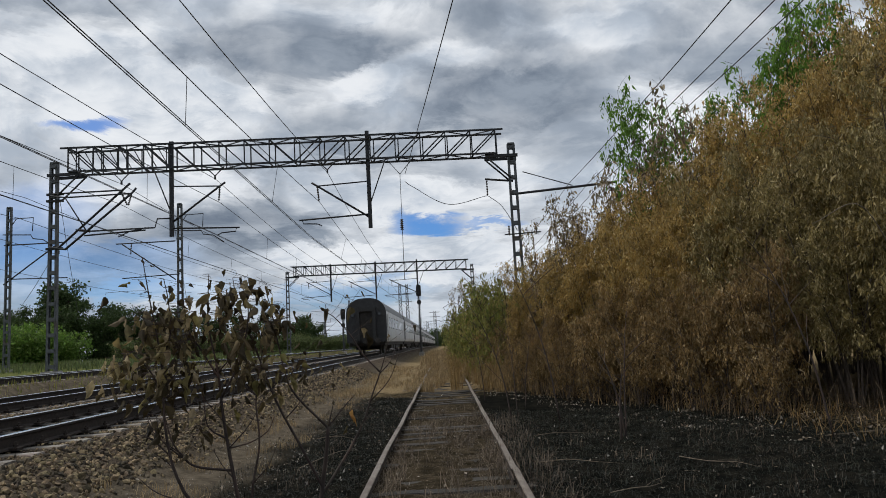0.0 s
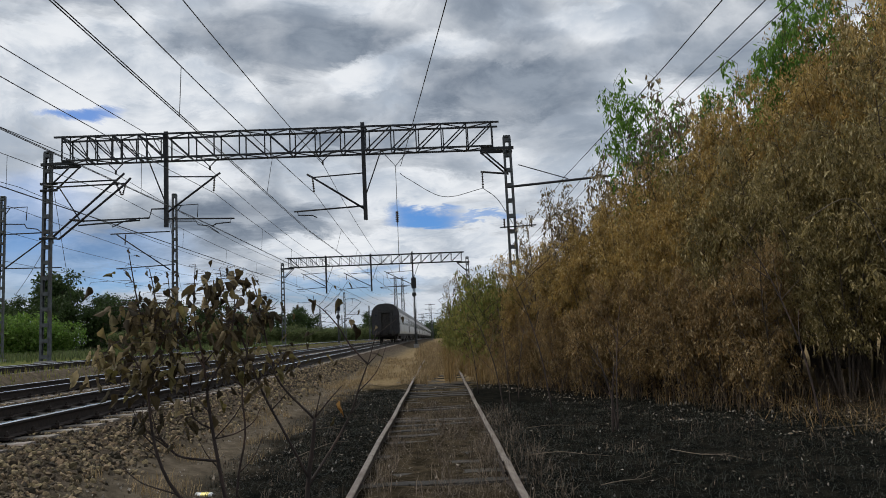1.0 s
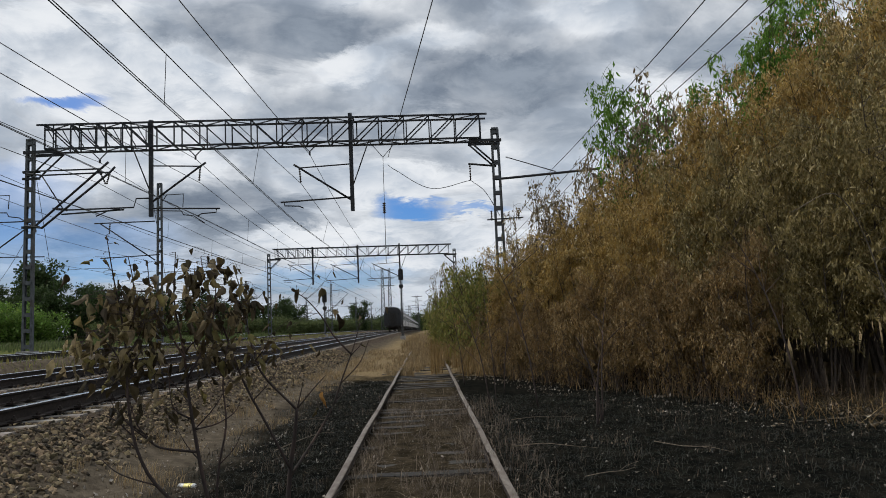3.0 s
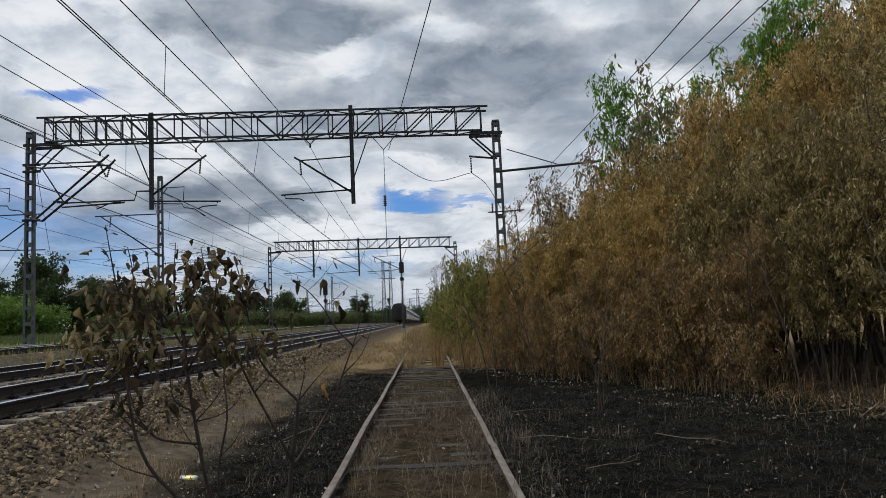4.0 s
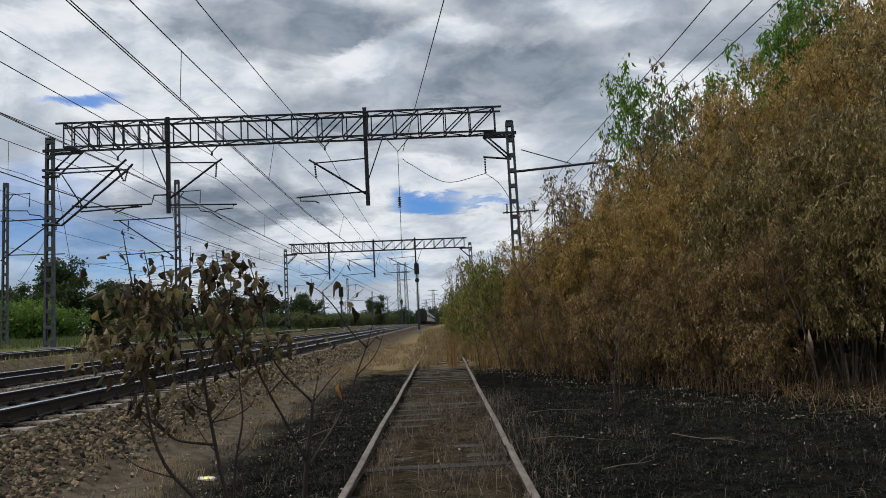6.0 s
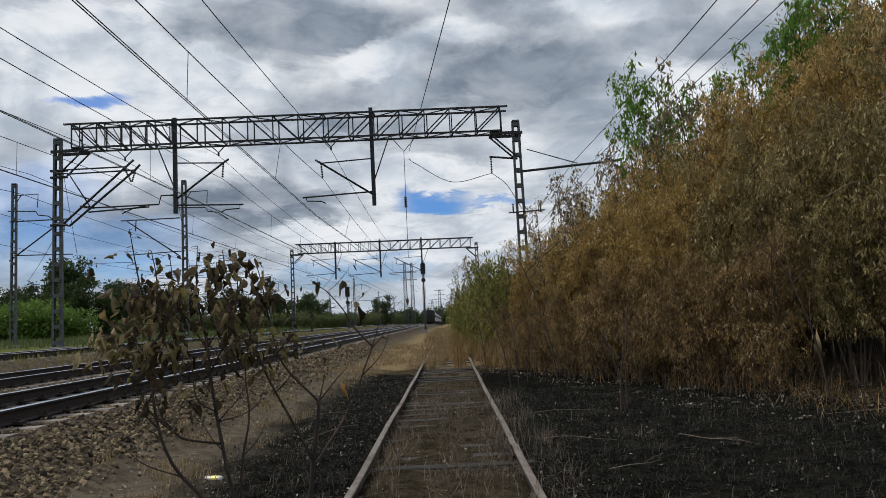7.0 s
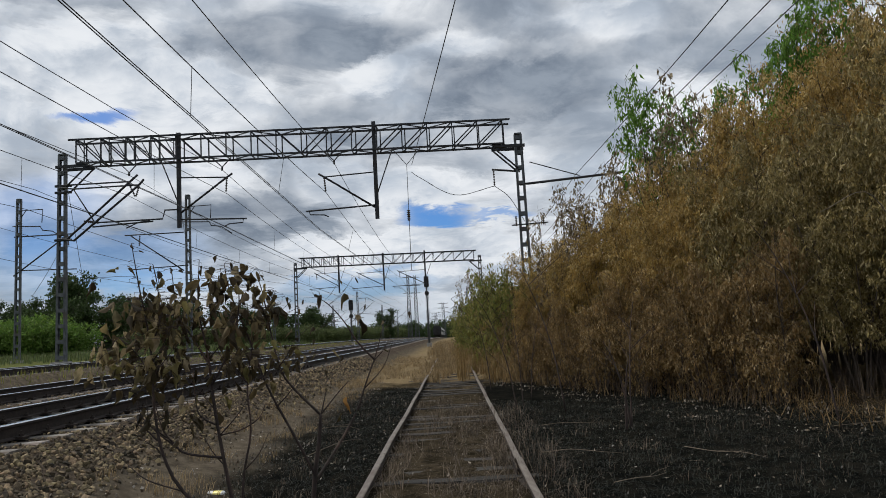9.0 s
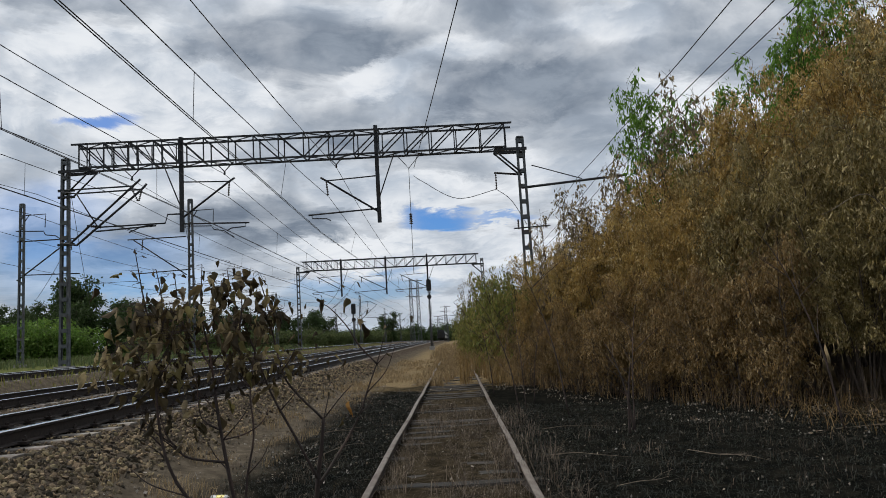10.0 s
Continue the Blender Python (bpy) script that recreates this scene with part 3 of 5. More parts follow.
def hanger(parent, x, y, z_top, z_low, side, axis, z_mess, z_wire, stay=0.7):
    """A drop post under the beam with a bracket for the messenger wire and a steady arm for the contact wire.
    side: the way its arms point; axis: the x of the wires."""
    piece("drop_post", parent, ((x, y - 0.15, z_top + 0.1), (x, y - 0.15, z_low)), 0.17, 0.12)
    s = -side
    rod("stay", parent, [(x + s * stay * 1.15, y - 0.1, z_top - 1.15), (x + s * 0.07, y - 0.15, z_low + 1.2)], 0.03)
    tip = (axis + side * 0.05, y - 0.15, z_mess + 0.72)
    rod("bracket_arm", parent, [(x, y - 0.15, tip[2] - 1.55), tip, (tip[0] + side * 0.25, y - 0.15, tip[2] + 0.16)], 0.045)
    rod("bracket_tie", parent, [(x, y - 0.15, tip[2] + 0.1), tip], 0.03)
    insulator(parent, tip, (axis, y - 0.15, z_mess + 0.05), 0.05)
    end = axis - side * 0.1 + side * 1.0
    rod("steady_tube", parent, [(x, y - 0.15, z_wire + 0.42), (end, y - 0.15, z_wire + 0.3)], 0.036)
    rod("steady_arm", parent, [(end - side * 0.15, y - 0.15, z_wire + 0.28), (end - side * 0.17, y - 0.15, z_wire + 0.14),
                               (axis + side * 0.1, y - 0.15, z_wire + 0.1), (axis - side * 0.1, y - 0.15, z_wire)], 0.026)


def vee(parent, x, y, z):
    """A short V of rods under the beam that carries one wire."""
    rod("vee_hanger", parent, [(x - 0.42, y, z), (x, y, z - 0.42), (x + 0.42, y, z)], 0.03)
    rod("clamp", parent, [(x, y, z - 0.4), (x, y, z - 0.58)], 0.045)


def build_portal(y, xl, xr, zb, label):
    g = thing("portal_gantry", pose(0, 0, 0), label, "gantry", "railway portal gantries")
    gz = -drop(y)
    lattice_post(g, xl - 0.8, y, 0.95 + gz, zb + 0.5)
    lattice_post(g, xr + 0.7, y, -0.1, zb + 0.25)
    zt = zb + 1.08
    truss(g, xl, xr, y, zb, zt, 0.75, 17, 9, 0.22)
    for x, s, zb in ((xl, -1, zb), (xr, 1, zb - 0.22)):
        for t in (-0.3, 0.3):
            piece("bracket", g, ((x + s * 0.95, y + t, zb - 0.12), (x - s * 0.5, y + t, zb - 0.1)), 0.09, 0.13)
            rod("bracket_strut", g, [(x + s * 0.6, y + t, zb - 1.15), (x - s * 0.45, y + t, zb - 0.15)], 0.04)
    return g, zt


def span(group, pts, r, label, sag=0.0, n=10):
    """One wire hung through supports, with the same sag in each span."""
    out = []
    for a, b in zip(pts, pts[1:]):
        a, b = Vector(a), Vector(b)
        for k in range(n):
            t = k / n
            p = a.lerp(b, t)
            p.z -= sag * 4 * t * (1 - t)
            out.append(p)
    out.append(Vector(pts[-1]))
    bm = bmesh.new()
    tube(bm, out, r, 5)
    wire = part("overhead_wire", bm, M_CABLE, None, "", True)
    return tagged(wire, label, "wire", group)


def build_overhead():
    g, zt = build_portal(GY, -16.22, 2.85, 9.8, "dark steel lattice portal gantry carrying the overhead line across the tracks")
    hanger(g, -2.9, GY, zt, 6.55, -1, -5.15, 7.85, 6.76)
    hanger(g, -11.7, GY, zt, 6.65, 1, -9.6, 8.1, 6.6)
    for x in (-4.75, -9.8, -14.0):
        vee(g, x, GY, 9.75)
    # double cantilever on the outer post, over the raised track
    px = -16.95
    ya, yb = GY - 0.25, GY - 0.45
    rod("cantilever", g, [(px, ya, 6.38), (-16.65, ya, 6.42), (-13.93, ya, 8.78), (-13.51, ya, 9.14)], 0.05)
    rod("cantilever", g, [(px, yb, 6.42), (-16.25, yb, 6.3), (-13.36, yb, 8.63), (-13.14, yb, 8.87)], 0.05)
    rod("cantilever_tie", g, [(px, ya, 8.85), (-13.86, ya, 8.85)], 0.035)
    rod("cantilever_tie", g, [(px, yb, 8.72), (-16.26, yb, 8.61), (-13.36, yb, 8.63)], 0.035)
    rod("stay", g, [(-16.29, yb, 8.61), (-15.34, yb, 7.08)], 0.03)
    insulator(g, (-13.9, ya, 8.75), (-13.62, ya, 8.15), 0.05)
    insulator(g, (-13.36, yb, 8.6), (-13.5, yb, 8.1), 0.05)
    rod("steady_tube", g, [(-15.9, ya, 7.18), (-15.3, ya, 7.08), (-12.41, ya, 7.08), (-12.3, ya, 7.47), (-11.75, ya, 7.46)], 0.035)
    insulator(g, (-15.75, ya, 7.15), (-15.25, ya, 7.08), 0.07)
    rod("steady_tube", g, [(-15.42, yb, 6.86), (-12.75, yb, 6.96), (-12.75, yb, 7.08)], 0.035)
    rod("steady_arm", g, [(-12.9, yb, 7.02), (-13.4, yb, 6.95), (-13.94, yb, 6.72)], 0.026)
    # clamps round the post
    for z in (8.85, 8.55, 6.4):
        piece("clamp_band", g, ((px - 0.32, GY - 0.14, z), (px + 0.42, GY - 0.14, z)), 0.1, 0.1)
    # crossarms on the near-side post
    rod("crossarm", g, [(3.5, GY, 7.75), (8.2, GY, 8.05)], 0.055)
    rod("crossarm_stay", g, [(4.0, GY, 8.75), (6.2, GY, 8.0)], 0.022)
    rod("bracket_arm", g, [(3.55, GY, 8.35), (2.3, GY, 8.5)], 0.045)
    insulator(g, (2.37, GY, 8.45), (2.37, GY, 7.75), 0.045)
    rod("jumper", g, curve_pts([(2.37, GY, 7.75), (0.6, GY, 7.45), (-0.9, GY, 8.3), (-1.3, GY, 8.6)], 8), 0.014, M_CABLE)
    rod("jumper", g, curve_pts([(2.37, GY, 7.75), (3.0, GY, 7.2), (3.6, GY, 6.1)], 6), 0.014, M_CABLE)
    rod("horn_gap_shelf", g, [(3.0, GY - 0.25, 5.9), (4.6, GY - 0.25, 5.95)], 0.03)
    for x in (3.2, 4.4):
        insulator(g, (x, GY - 0.25, 5.85), (x, GY - 0.25, 6.3), 0.05)
    rod("vee_hanger", g, [(-2.15, GY, 9.75), (-1.5, GY, 8.95), (-0.8, GY, 9.75)], 0.02)
    rod("drop_wire", g, [(-1.5, GY, 8.95), (-1.52, GY, 4.2)], 0.014, M_CABLE)
    insulator(g, (-1.52, GY, 6.9), (-1.52, GY, 6.4), 0.08)

    g2, zt2 = build_portal(GY2, -16.9, 3.0, 9.7, "more distant steel portal gantry over the tracks")
    hanger(g2, -2.65, GY2, zt2, 6.6, -1, -5.6, 7.85, 6.6)
    hanger(g2, -7.45, GY2, zt2, 6.5, -1, -10.3, 7.9, 6.6)
    hanger(g2, -12.65, GY2, zt2, 6.5, -1, -15.2, 8.1, 6.8)

    # wires: portal behind, the portal ahead, the next and one more
    wires = "overhead line wires"
    for x, zc, zm, far in ((-5.15, 6.76, 7.88, -5.5), (-9.6, 6.6, 8.1, -10.2), (-14.1, 6.95, 8.3, -14.6)):
        w = x - 0.75 if x > -8 else x
        k0 = 0.42 if x > -8 else 0.0
        if x > -8:
            start, rest = (-4.77, -19, 6.73), (-5.55, GY, 6.26)
        else:
            start, rest = (w + 0.45, -19, zc - (0.32 if x > -12 else 0.0)), (w - 0.1, GY, zc)
        for dx in (0.0, 0.055):
            span(wires, [(start[0] + dx, *start[1:]), (rest[0] + dx, *rest[1:]), (far + dx, GY2, zc - 0.05), (far + dx, 131, zc - 0.3)], 0.011, "one of a pair of contact wires over a track", 0.02)
        span(wires, [(w + k0, -19, zm + 0.35), (x, GY, zm), (far, GY2, zm), (far, 131, zm - 0.3), (far - 0.3, 330, zm - 1.4)], 0.013, "messenger wire above a contact wire", 0.55)
        for a, b, xa, xb in ((-19, GY, w + k0, x), (GY, GY2, x, far)):
            for k in range(1, 6):
                t = k / 6 + 0.011
                y = a + (b - a) * t
                s = 0.55 * 4 * t * (1 - t)
                xx = xa + (xb - xa) * t
                bm = bmesh.new()
                low = [p + (q - p) * t for p, q in zip(start, rest)] if a < 0 else [p + (q - p) * t for p, q in zip(rest, (far, GY2, zc - 0.05))]
                tube(bm, [(xx, y, zm - s + (0.35 * (1 - t) if a < 0 else 0)), (low[0], y, low[2])], 0.008, 4)
                tagged(part("dropper", bm, M_CABLE), "thin dropper between messenger and contact wire", "wire", "droppers")
    for x0, x, z in ((-5.4, -4.75, 9.2), (-10.1, -9.8, 9.2), (-14.2, -14.0, 9.2)):
        span(wires, [(x0, -19, 9.3), (x, GY, z), (x - 0.5, GY2, z - 0.1), (x - 0.5, 131, z - 0.4)], 0.013, "feeder wire hung under the gantry beams", 0.68 if x == -9.8 else 0.6)
    span(wires, [(4.75, -19, 9.6), (-1.27, GY, 8.95)], 0.014, "slanting wire tied off at the gantry", 0.3)
    for x, z in ((6.0, 8.05), (6.9, 8.05), (7.5, 8.05)):
        span(wires, [(x, -19, 8.3), (x, GY, z), (x - 0.6, GY2, 8.0)], 0.013, "feeder wire on the gantry crossarm", 0.5)
    for x, z in ((-18.3, 8.8), (-18.6, 7.9), (-24.0, 8.6), (-25.0, 7.2)):
        span(wires, [(x, -19, z + 0.2), (x, GY, z), (x, GY2, z), (x, 200, z - 1)], 0.013, "feeder wire beside the outer track", 0.6)
    for a, b in (((-17.1, GY, 6.0), (-24.9, 42, 4.9)), ((-16.4, 45.6, 5.0), (-11.8, GY, 8.2)), ((-16.8, GY, 8.9), (-19.5, 38, 4.0))):
        span(wires, [a, b], 0.012, "slanting stay wire between posts", 0.1)


build_overhead()


def build_mast(x, y, z0, z1, side, label):
    """A lattice mast with one cantilever."""
    m = thing("catenary_mast", pose(0, 0, 0), label, "mast", "catenary masts")
    lattice_post(m, x, y, z0, z1, 0.32, 0.15, 0.72)
    if y < 50:
        rod("crossarm", m, [(x - 0.3, y, z1 - 2.45), (x - 0.3 + side * 3.9, y, z1 - 2.45)], 0.04)
        rod("cantilever", m, [(x - 0.3, y, z1 - 5.0), (x - 0.3 + side * 3.5, y, z1 - 2.5)], 0.045)
        rod("crossarm", m, [(x, y, z1 - 4.65), (x + side * 3.8, y, z1 - 4.75)], 0.035)
        insulator(m, (x + side * 3.2, y, z1 - 2.5), (x + side * 3.25, y, z1 - 3.2))
        rod("bracket_arm", m, [(x, y, z1 - 0.75), (x + 1.55, y, z1 - 0.72), (x + 1.5, y, z1 - 1.6)], 0.03)
        rod("bracket_strut", m, [(x, y, z1 - 1.4), (x + 0.45, y, z1 - 0.75)], 0.03)
        rod("steady_tube", m, [(x - 0.4, y, z1 - 1.75), (x + 1.4, y, z1 - 1.85), (x + 1.55, y, z1 - 2.1), (x + 2.2, y, z1 - 2.2), (x + 2.9, y, z1 - 2.7)], 0.035)
        return m
    rod("cantilever", m, [(x, y, z1 - 1.3), (x + side * 1.8, y, z1 - 1.15), (x + side * 3.1, y, z1 - 1.9)], 0.04)
    rod("cantilever", m, [(x, y, z1 - 4.6), (x + side * 3.0, y, z1 - 2.0)], 0.04)
    rod("steady_tube", m, [(x, y, z1 - 4.0), (x + side * 3.8, y, z1 - 4.35)], 0.04)
    insulator(m, (x + side * 1.5, y, z1 - 1.2), (x + side * 1.4, y, z1 - 2.2))
    rod("crossarm", m, [(x - 1.1, y, z1 - 4.9), (x + 1.1, y, z1 - 4.8)], 0.05)
    return m


build_mast(-16.95, 46, 0.9, 11.35, -1, "grey lattice mast behind the dry sapling, beside the outer track")
build_mast(-27.6, 45, 1.0, 11.5, 1, "grey lattice mast at the edge of the green scrub")
for mx, my, mz in ((-17.2, 131, 9.6), (3.2, 131, 9.2), (-17.6, 181, 9.0), (2.8, 181, 8.8), (-17.6, 231, 8.5), (-30, 120, 10), (-30, 180, 9.5), (-34, 250, 9.0), (-2.4, 240, 8.4), (-10, 290, 8.2)):
    build_mast(mx, my, ground_z(mx, my), mz, 1 if mx < -8 else -1, "distant lattice mast along the line")


def build_pylon(x, y, h, s):
    """A square lattice tower with crossarms."""
    p = thing("lattice_tower", pose(x, y, -drop(y) + 0.5), "tall slender lattice tower far along the line", "tower", "lattice towers")
    for i in (-1, 1):
        for j in (-1, 1):
            piece("leg", p, ((i * s, j * s, 0), (i * s * 0.45, j * s * 0.45, h)), 0.16, None, M_POST)
    n = int(h / (1.6 * s))
    bm = bmesh.new()
    for k in range(n):
        a, b = s * (1 - 0.55 * k / n), s * (1 - 0.55 * (k + 1) / n)
        za, zb = h * k / n, h * (k + 1) / n
        for q in (-1, 1):
            bar(bm, (-a, q * a, za), (b, q * b, zb), 0.09)
            bar(bm, (a, q * a, za), (-b, q * b, zb), 0.09)
            bar(bm, (-a, q * a, za), (a, q * a, za), 0.08)
    part("lattice", bm, M_POST, p)
    for k in (0.72, 0.84, 0.97):
        piece("crossarm", p, ((-s * 2.4, 0, h * k), (s * 2.4, 0, h * k)), 0.2, None, M_POST)


for px, py, ph, ps in ((-15.5, 262, 23.5, 0.8), (-13.0, 264, 23.5, 0.75), (-3.8, 330, 16, 1.0), (-47, 280, 12, 1.0), (-33, 330, 14, 1.0), (-9, 400, 14, 1.0)):
    build_pylon(px, py, ph, ps)


# ---- signals ----
def build_signal(x, y, z0, height, label):
    s = thing("railway_signal", pose(x, y, z0), label, "signal", "railway signals")
    bm = bmesh.new()
    tube(bm, [(0, 0, 0), (0, 0, height)], [0.11, 0.085], 10)
    part("mast", bm, M_POST, s, "", True)
    bm = bmesh.new()
    box(bm, -0.3, 0.3, -0.3, 0.3, -0.3, 0.35)
    part("footing", bm, M_FOOTING, s)
    bm = bmesh.new()
    box(bm, -0.28, 0.28, -0.12, 0.12, height - 1.25, height + 0.05)
    bmesh.ops.bevel(bm, geom=bm.edges[:], offset=0.06, segments=2, affect="EDGES")
    part("head", bm, M_RUBBER, s, "black signal head")
    for k in range(3):
        bm = bmesh.new()
        z = height - 0.22 - 0.4 * k
        tube(bm, [(0, -0.12, z), (0, -0.34, z - 0.02)], [0.13, 0.15], 10)
        part("hood", bm, M_RUBBER, s)
    bm = bmesh.new()
    tube(bm, [(0, -0.14, height - 1.95), (0, 0.1, height - 1.95)], 0.26, 14)
    part("shield", bm, M_RUBBER, s)
    bm = bmesh.new()
    for t in (-0.16, 0.16):
        bar(bm, (t, 0.35, 0.2), (t, 0.16, height - 1.2), 0.03)
    for k in range(14):
        z = 0.5 + k * 0.36
        bar(bm, (-0.16, 0.35 - 0.19 * z / height, z), (0.16, 0.35 - 0.19 * z / height, z), 0.025)
    part("ladder", bm, M_POST, s)


build_signal(-2.62, 82, -0.12, 8.0, "black railway signal on a grey mast beside the line")
build_signal(-12.35, 88, 0.4, 5.5, " black signal between the main line tracks")


# ---- the train ----
def coach_section():
    """Half outline of a coach's body above the rail, from the sill up to the roof's crown."""
    pts = [(1.50, 0.98), (1.552, 1.25), (1.552, 3.05)]
    for k in range(1, 9):
        a = radians(90 * k / 8)
        pts.append((1.552 * math.cos(a) ** 0.72, 3.05 + 1.33 * math.sin(a) ** 0.95))
    pts[-1] = (0.0, 4.38)
    return pts


def loft(bm, ring, y0, y1, inset=0.0):
    a = [bm.verts.new((x, y0, z)) for x, z in ring]
    b = [bm.verts.new((x, y1, z)) for x, z in ring]
    n = len(ring)
    for k in range(n):
        bm.faces.new((a[k], a[(k + 1) % n], b[(k + 1) % n], b[k]))
    bm.faces.new(a[::-1])
    bm.faces.new(b)


def build_coach(label):
    """A passenger coach, its rear end at y = 0 and the rail's top at z = 0."""
    L = 24.5
    c = thing("passenger_coach", pose(0, 0, 0), label, "train coach", "coaches of the train")
    half = coach_section()
    ring = half + [(-x, z) for x, z in half[-2::-1]]
    bm = bmesh.new()
    loft(bm, ring, 0.12, L - 0.12)
    me_part = part("body", bm, M_COACH, c)
    me_part.data.materials.append(M_COACHROOF)
    for p in me_part.data.polygons:
        if p.center.z > 3.35:
            p.material_index = 1
    for y0, y1 in ((0.0, 0.16), (L - 0.16, L)):
        bm = bmesh.new()
        loft(bm, [(x * 1.003, z * 1.001) for x, z in ring], y0, y1)
        part("end_wall", bm, M_COACHEND, c, "dark grey end wall")
    for y, s in ((0, -1), (L, 1)):
        bm = bmesh.new()
        for x in (-0.62, 0.62):
            box(bm, x - 0.13, x + 0.13, min(y, y + s * 0.32), max(y, y + s * 0.32), 1.15, 3.45)
        box(bm, -0.75, 0.75, min(y, y + s * 0.32), max(y, y + s * 0.32), 3.35, 3.65)
        part("gangway", bm, M_RUBBER, c, "black rubber gangway")
        bm = bmesh.new()
        box(bm, -0.5, 0.5, min(y, y + s * 0.05), max(y, y + s * 0.05), 1.15, 3.35)
        part("end_door", bm, M_UNDER, c)
        for x in (-1.05, 1.05):
            bm = bmesh.new()
            box(bm, x - 0.11, x + 0.11, min(y, y + s * 0.09), max(y, y + s * 0.09), 3.0, 3.22)
            part("tail_lamp", bm, M_GLASS, c)
            bm = bmesh.new()
            tube(bm, [(x * 0.83, y, 1.07), (x * 0.83, y + s * 0.45, 1.07), (x * 0.83, y + s * 0.47, 1.07), (x * 0.83, y + s * 0.55, 1.07)], [0.09, 0.09, 0.22, 0.2], 10)
            part("buffer", bm, M_UNDER, c)
        bm = bmesh.new()
        box(bm, -0.18, 0.18, min(y, y + s * 0.6), max(y, y + s * 0.6), 0.9, 1.2)
        part("coupler", bm, M_UNDER, c)
    for s in (-1, 1):
        for k in range(10):
            y = 3.1 + k * 2.03
            bm = bmesh.new()
            box(bm, min(s * 1.55, s * 1.558), max(s * 1.55, s * 1.558), y - 0.55, y + 0.55, 2.05, 2.95)
            w = part("window", bm, M_COACHEND, c)
            bm = bmesh.new()
            box(bm, min(s * 1.556, s * 1.563), max(s * 1.556, s * 1.563), y - 0.48, y + 0.48, 2.12, 2.88)
            part("pane", bm, M_GLASS, w)
        for y in (0.95, L - 0.95):
            bm = bmesh.new()
            box(bm, min(s * 1.55, s * 1.559), max(s * 1.55, s * 1.559), y - 0.42, y + 0.42, 1.25, 3.1)
            part("door", bm, M_COACHROOF, c)
        for z in (1.35, 1.5, 1.65, 1.8):
            piece("side_rib", c, ((s * 1.556, 1.6, z), (s * 1.556, L - 1.6, z)), 0.03, 0.05, M_COACH)
    bm = bmesh.new()
    box(bm, -1.35, 1.35, 0.3, L - 0.3, 0.72, 1.0)
    for y in (8.2, 10.8, 13.4, 15.6):
        box(bm, -1.3, 1.3, y - 0.9, y + 0.9, 0.38, 0.75)
    part("underframe", bm, M_UNDER, c)
    for y in (3.6, L - 3.6):
        bm = bmesh.new()
        for s in (-1, 1):
            box(bm, s * 1.0 - 0.09, s * 1.0 + 0.09, y - 1.7, y + 1.7, 0.42, 0.68)
        box(bm, -1.0, 1.0, y - 0.3, y + 0.3, 0.45, 0.72)
        b = part("bogie", bm, M_UNDER, c)
        for dy in (-1.2, 1.2):
            bm = bmesh.new()
            for s in (-1, 1):
                tube(bm, [(s * 0.73, y + dy, 0.475), (s * 0.86, y + dy, 0.475)], 0.475, 18)
            tube(bm, [(-0.75, y + dy, 0.475), (0.75, y + dy, 0.475)], 0.08, 8)
            part("wheelset", bm, M_UNDER, b)
    bm = bmesh.new()
    for y in (5, 12, 19):
        box(bm, -0.35, 0.35, y - 0.5, y + 0.5, 4.3, 4.47)
    part("roof_vents", bm, M_COACHROOF, c)
    return c


COACHES = []
first = build_coach("grey passenger coach with dark end, last of train")
COACHES.append(first)
for k in range(1, 11):
    o = copy_thing(first, pose(0, 25.3 * k, 0))
    tagged(o, "grey passenger coach with dark windows in a departing train")
    COACHES.append(o)


def motions():
    """The train runs away along the first main line track at a steady speed."""
    for k, o in enumerate(COACHES):
        rows = []
        for i in range(11):
            y = 54.6 + 24.4 * i + 25.3 * k
            rows.append((float(i), pose(T1[0], y, T1[1] - drop(y), -math.degrees(min(3.6e-5 * y, 0.0072)))))
        walk(o, rows)


# ---- plants ----
def leaf_mesh(name, centres, rng, length, width, hang, material, fold=0.25, spread=0.35):
    """Many small folded leaves, each an island of two triangles, hanging from their centres."""
    c = np.asarray(centres, float)
    n = len(c)
    d = rng.normal(size=(n, 3)) * 0.6 + np.array([0, 0, -hang])
    d /= np.linalg.norm(d, axis=1)[:, None]
    s = np.cross(d, rng.normal(size=(n, 3)))
    s /= np.linalg.norm(s, axis=1)[:, None]
    u = np.cross(d, s)
    ln = (length * (1 + spread * rng.normal(size=n)).clip(0.45, 1.8))[:, None]
    wd = ln * width / length / 2
    v = np.empty((n, 4, 3))
    v[:, 0] = c
    v[:, 1] = c + d * ln * 0.42 + s * wd + u * wd * fold * 2
    v[:, 2] = c + d * ln
    v[:, 3] = c + d * ln * 0.42 - s * wd + u * wd * fold * 2
    base = (np.arange(n) * 4)[:, None]
    tri = np.concatenate([base + [0, 1, 2], base + [0, 2, 3]], axis=1).reshape(-1)
    me = bpy.data.meshes.new(name)
    me.vertices.add(n * 4)
    me.vertices.foreach_set("co", v.reshape(-1))
    me.loops.add(len(tri))
    me.loops.foreach_set("vertex_index", tri.astype(np.int32))
    me.polygons.add(n * 2)
    me.polygons.foreach_set("loop_start", (np.arange(n * 2) * 3).astype(np.int32))
    me.materials.append(material)
    me.update()
    me.validate()
    return me


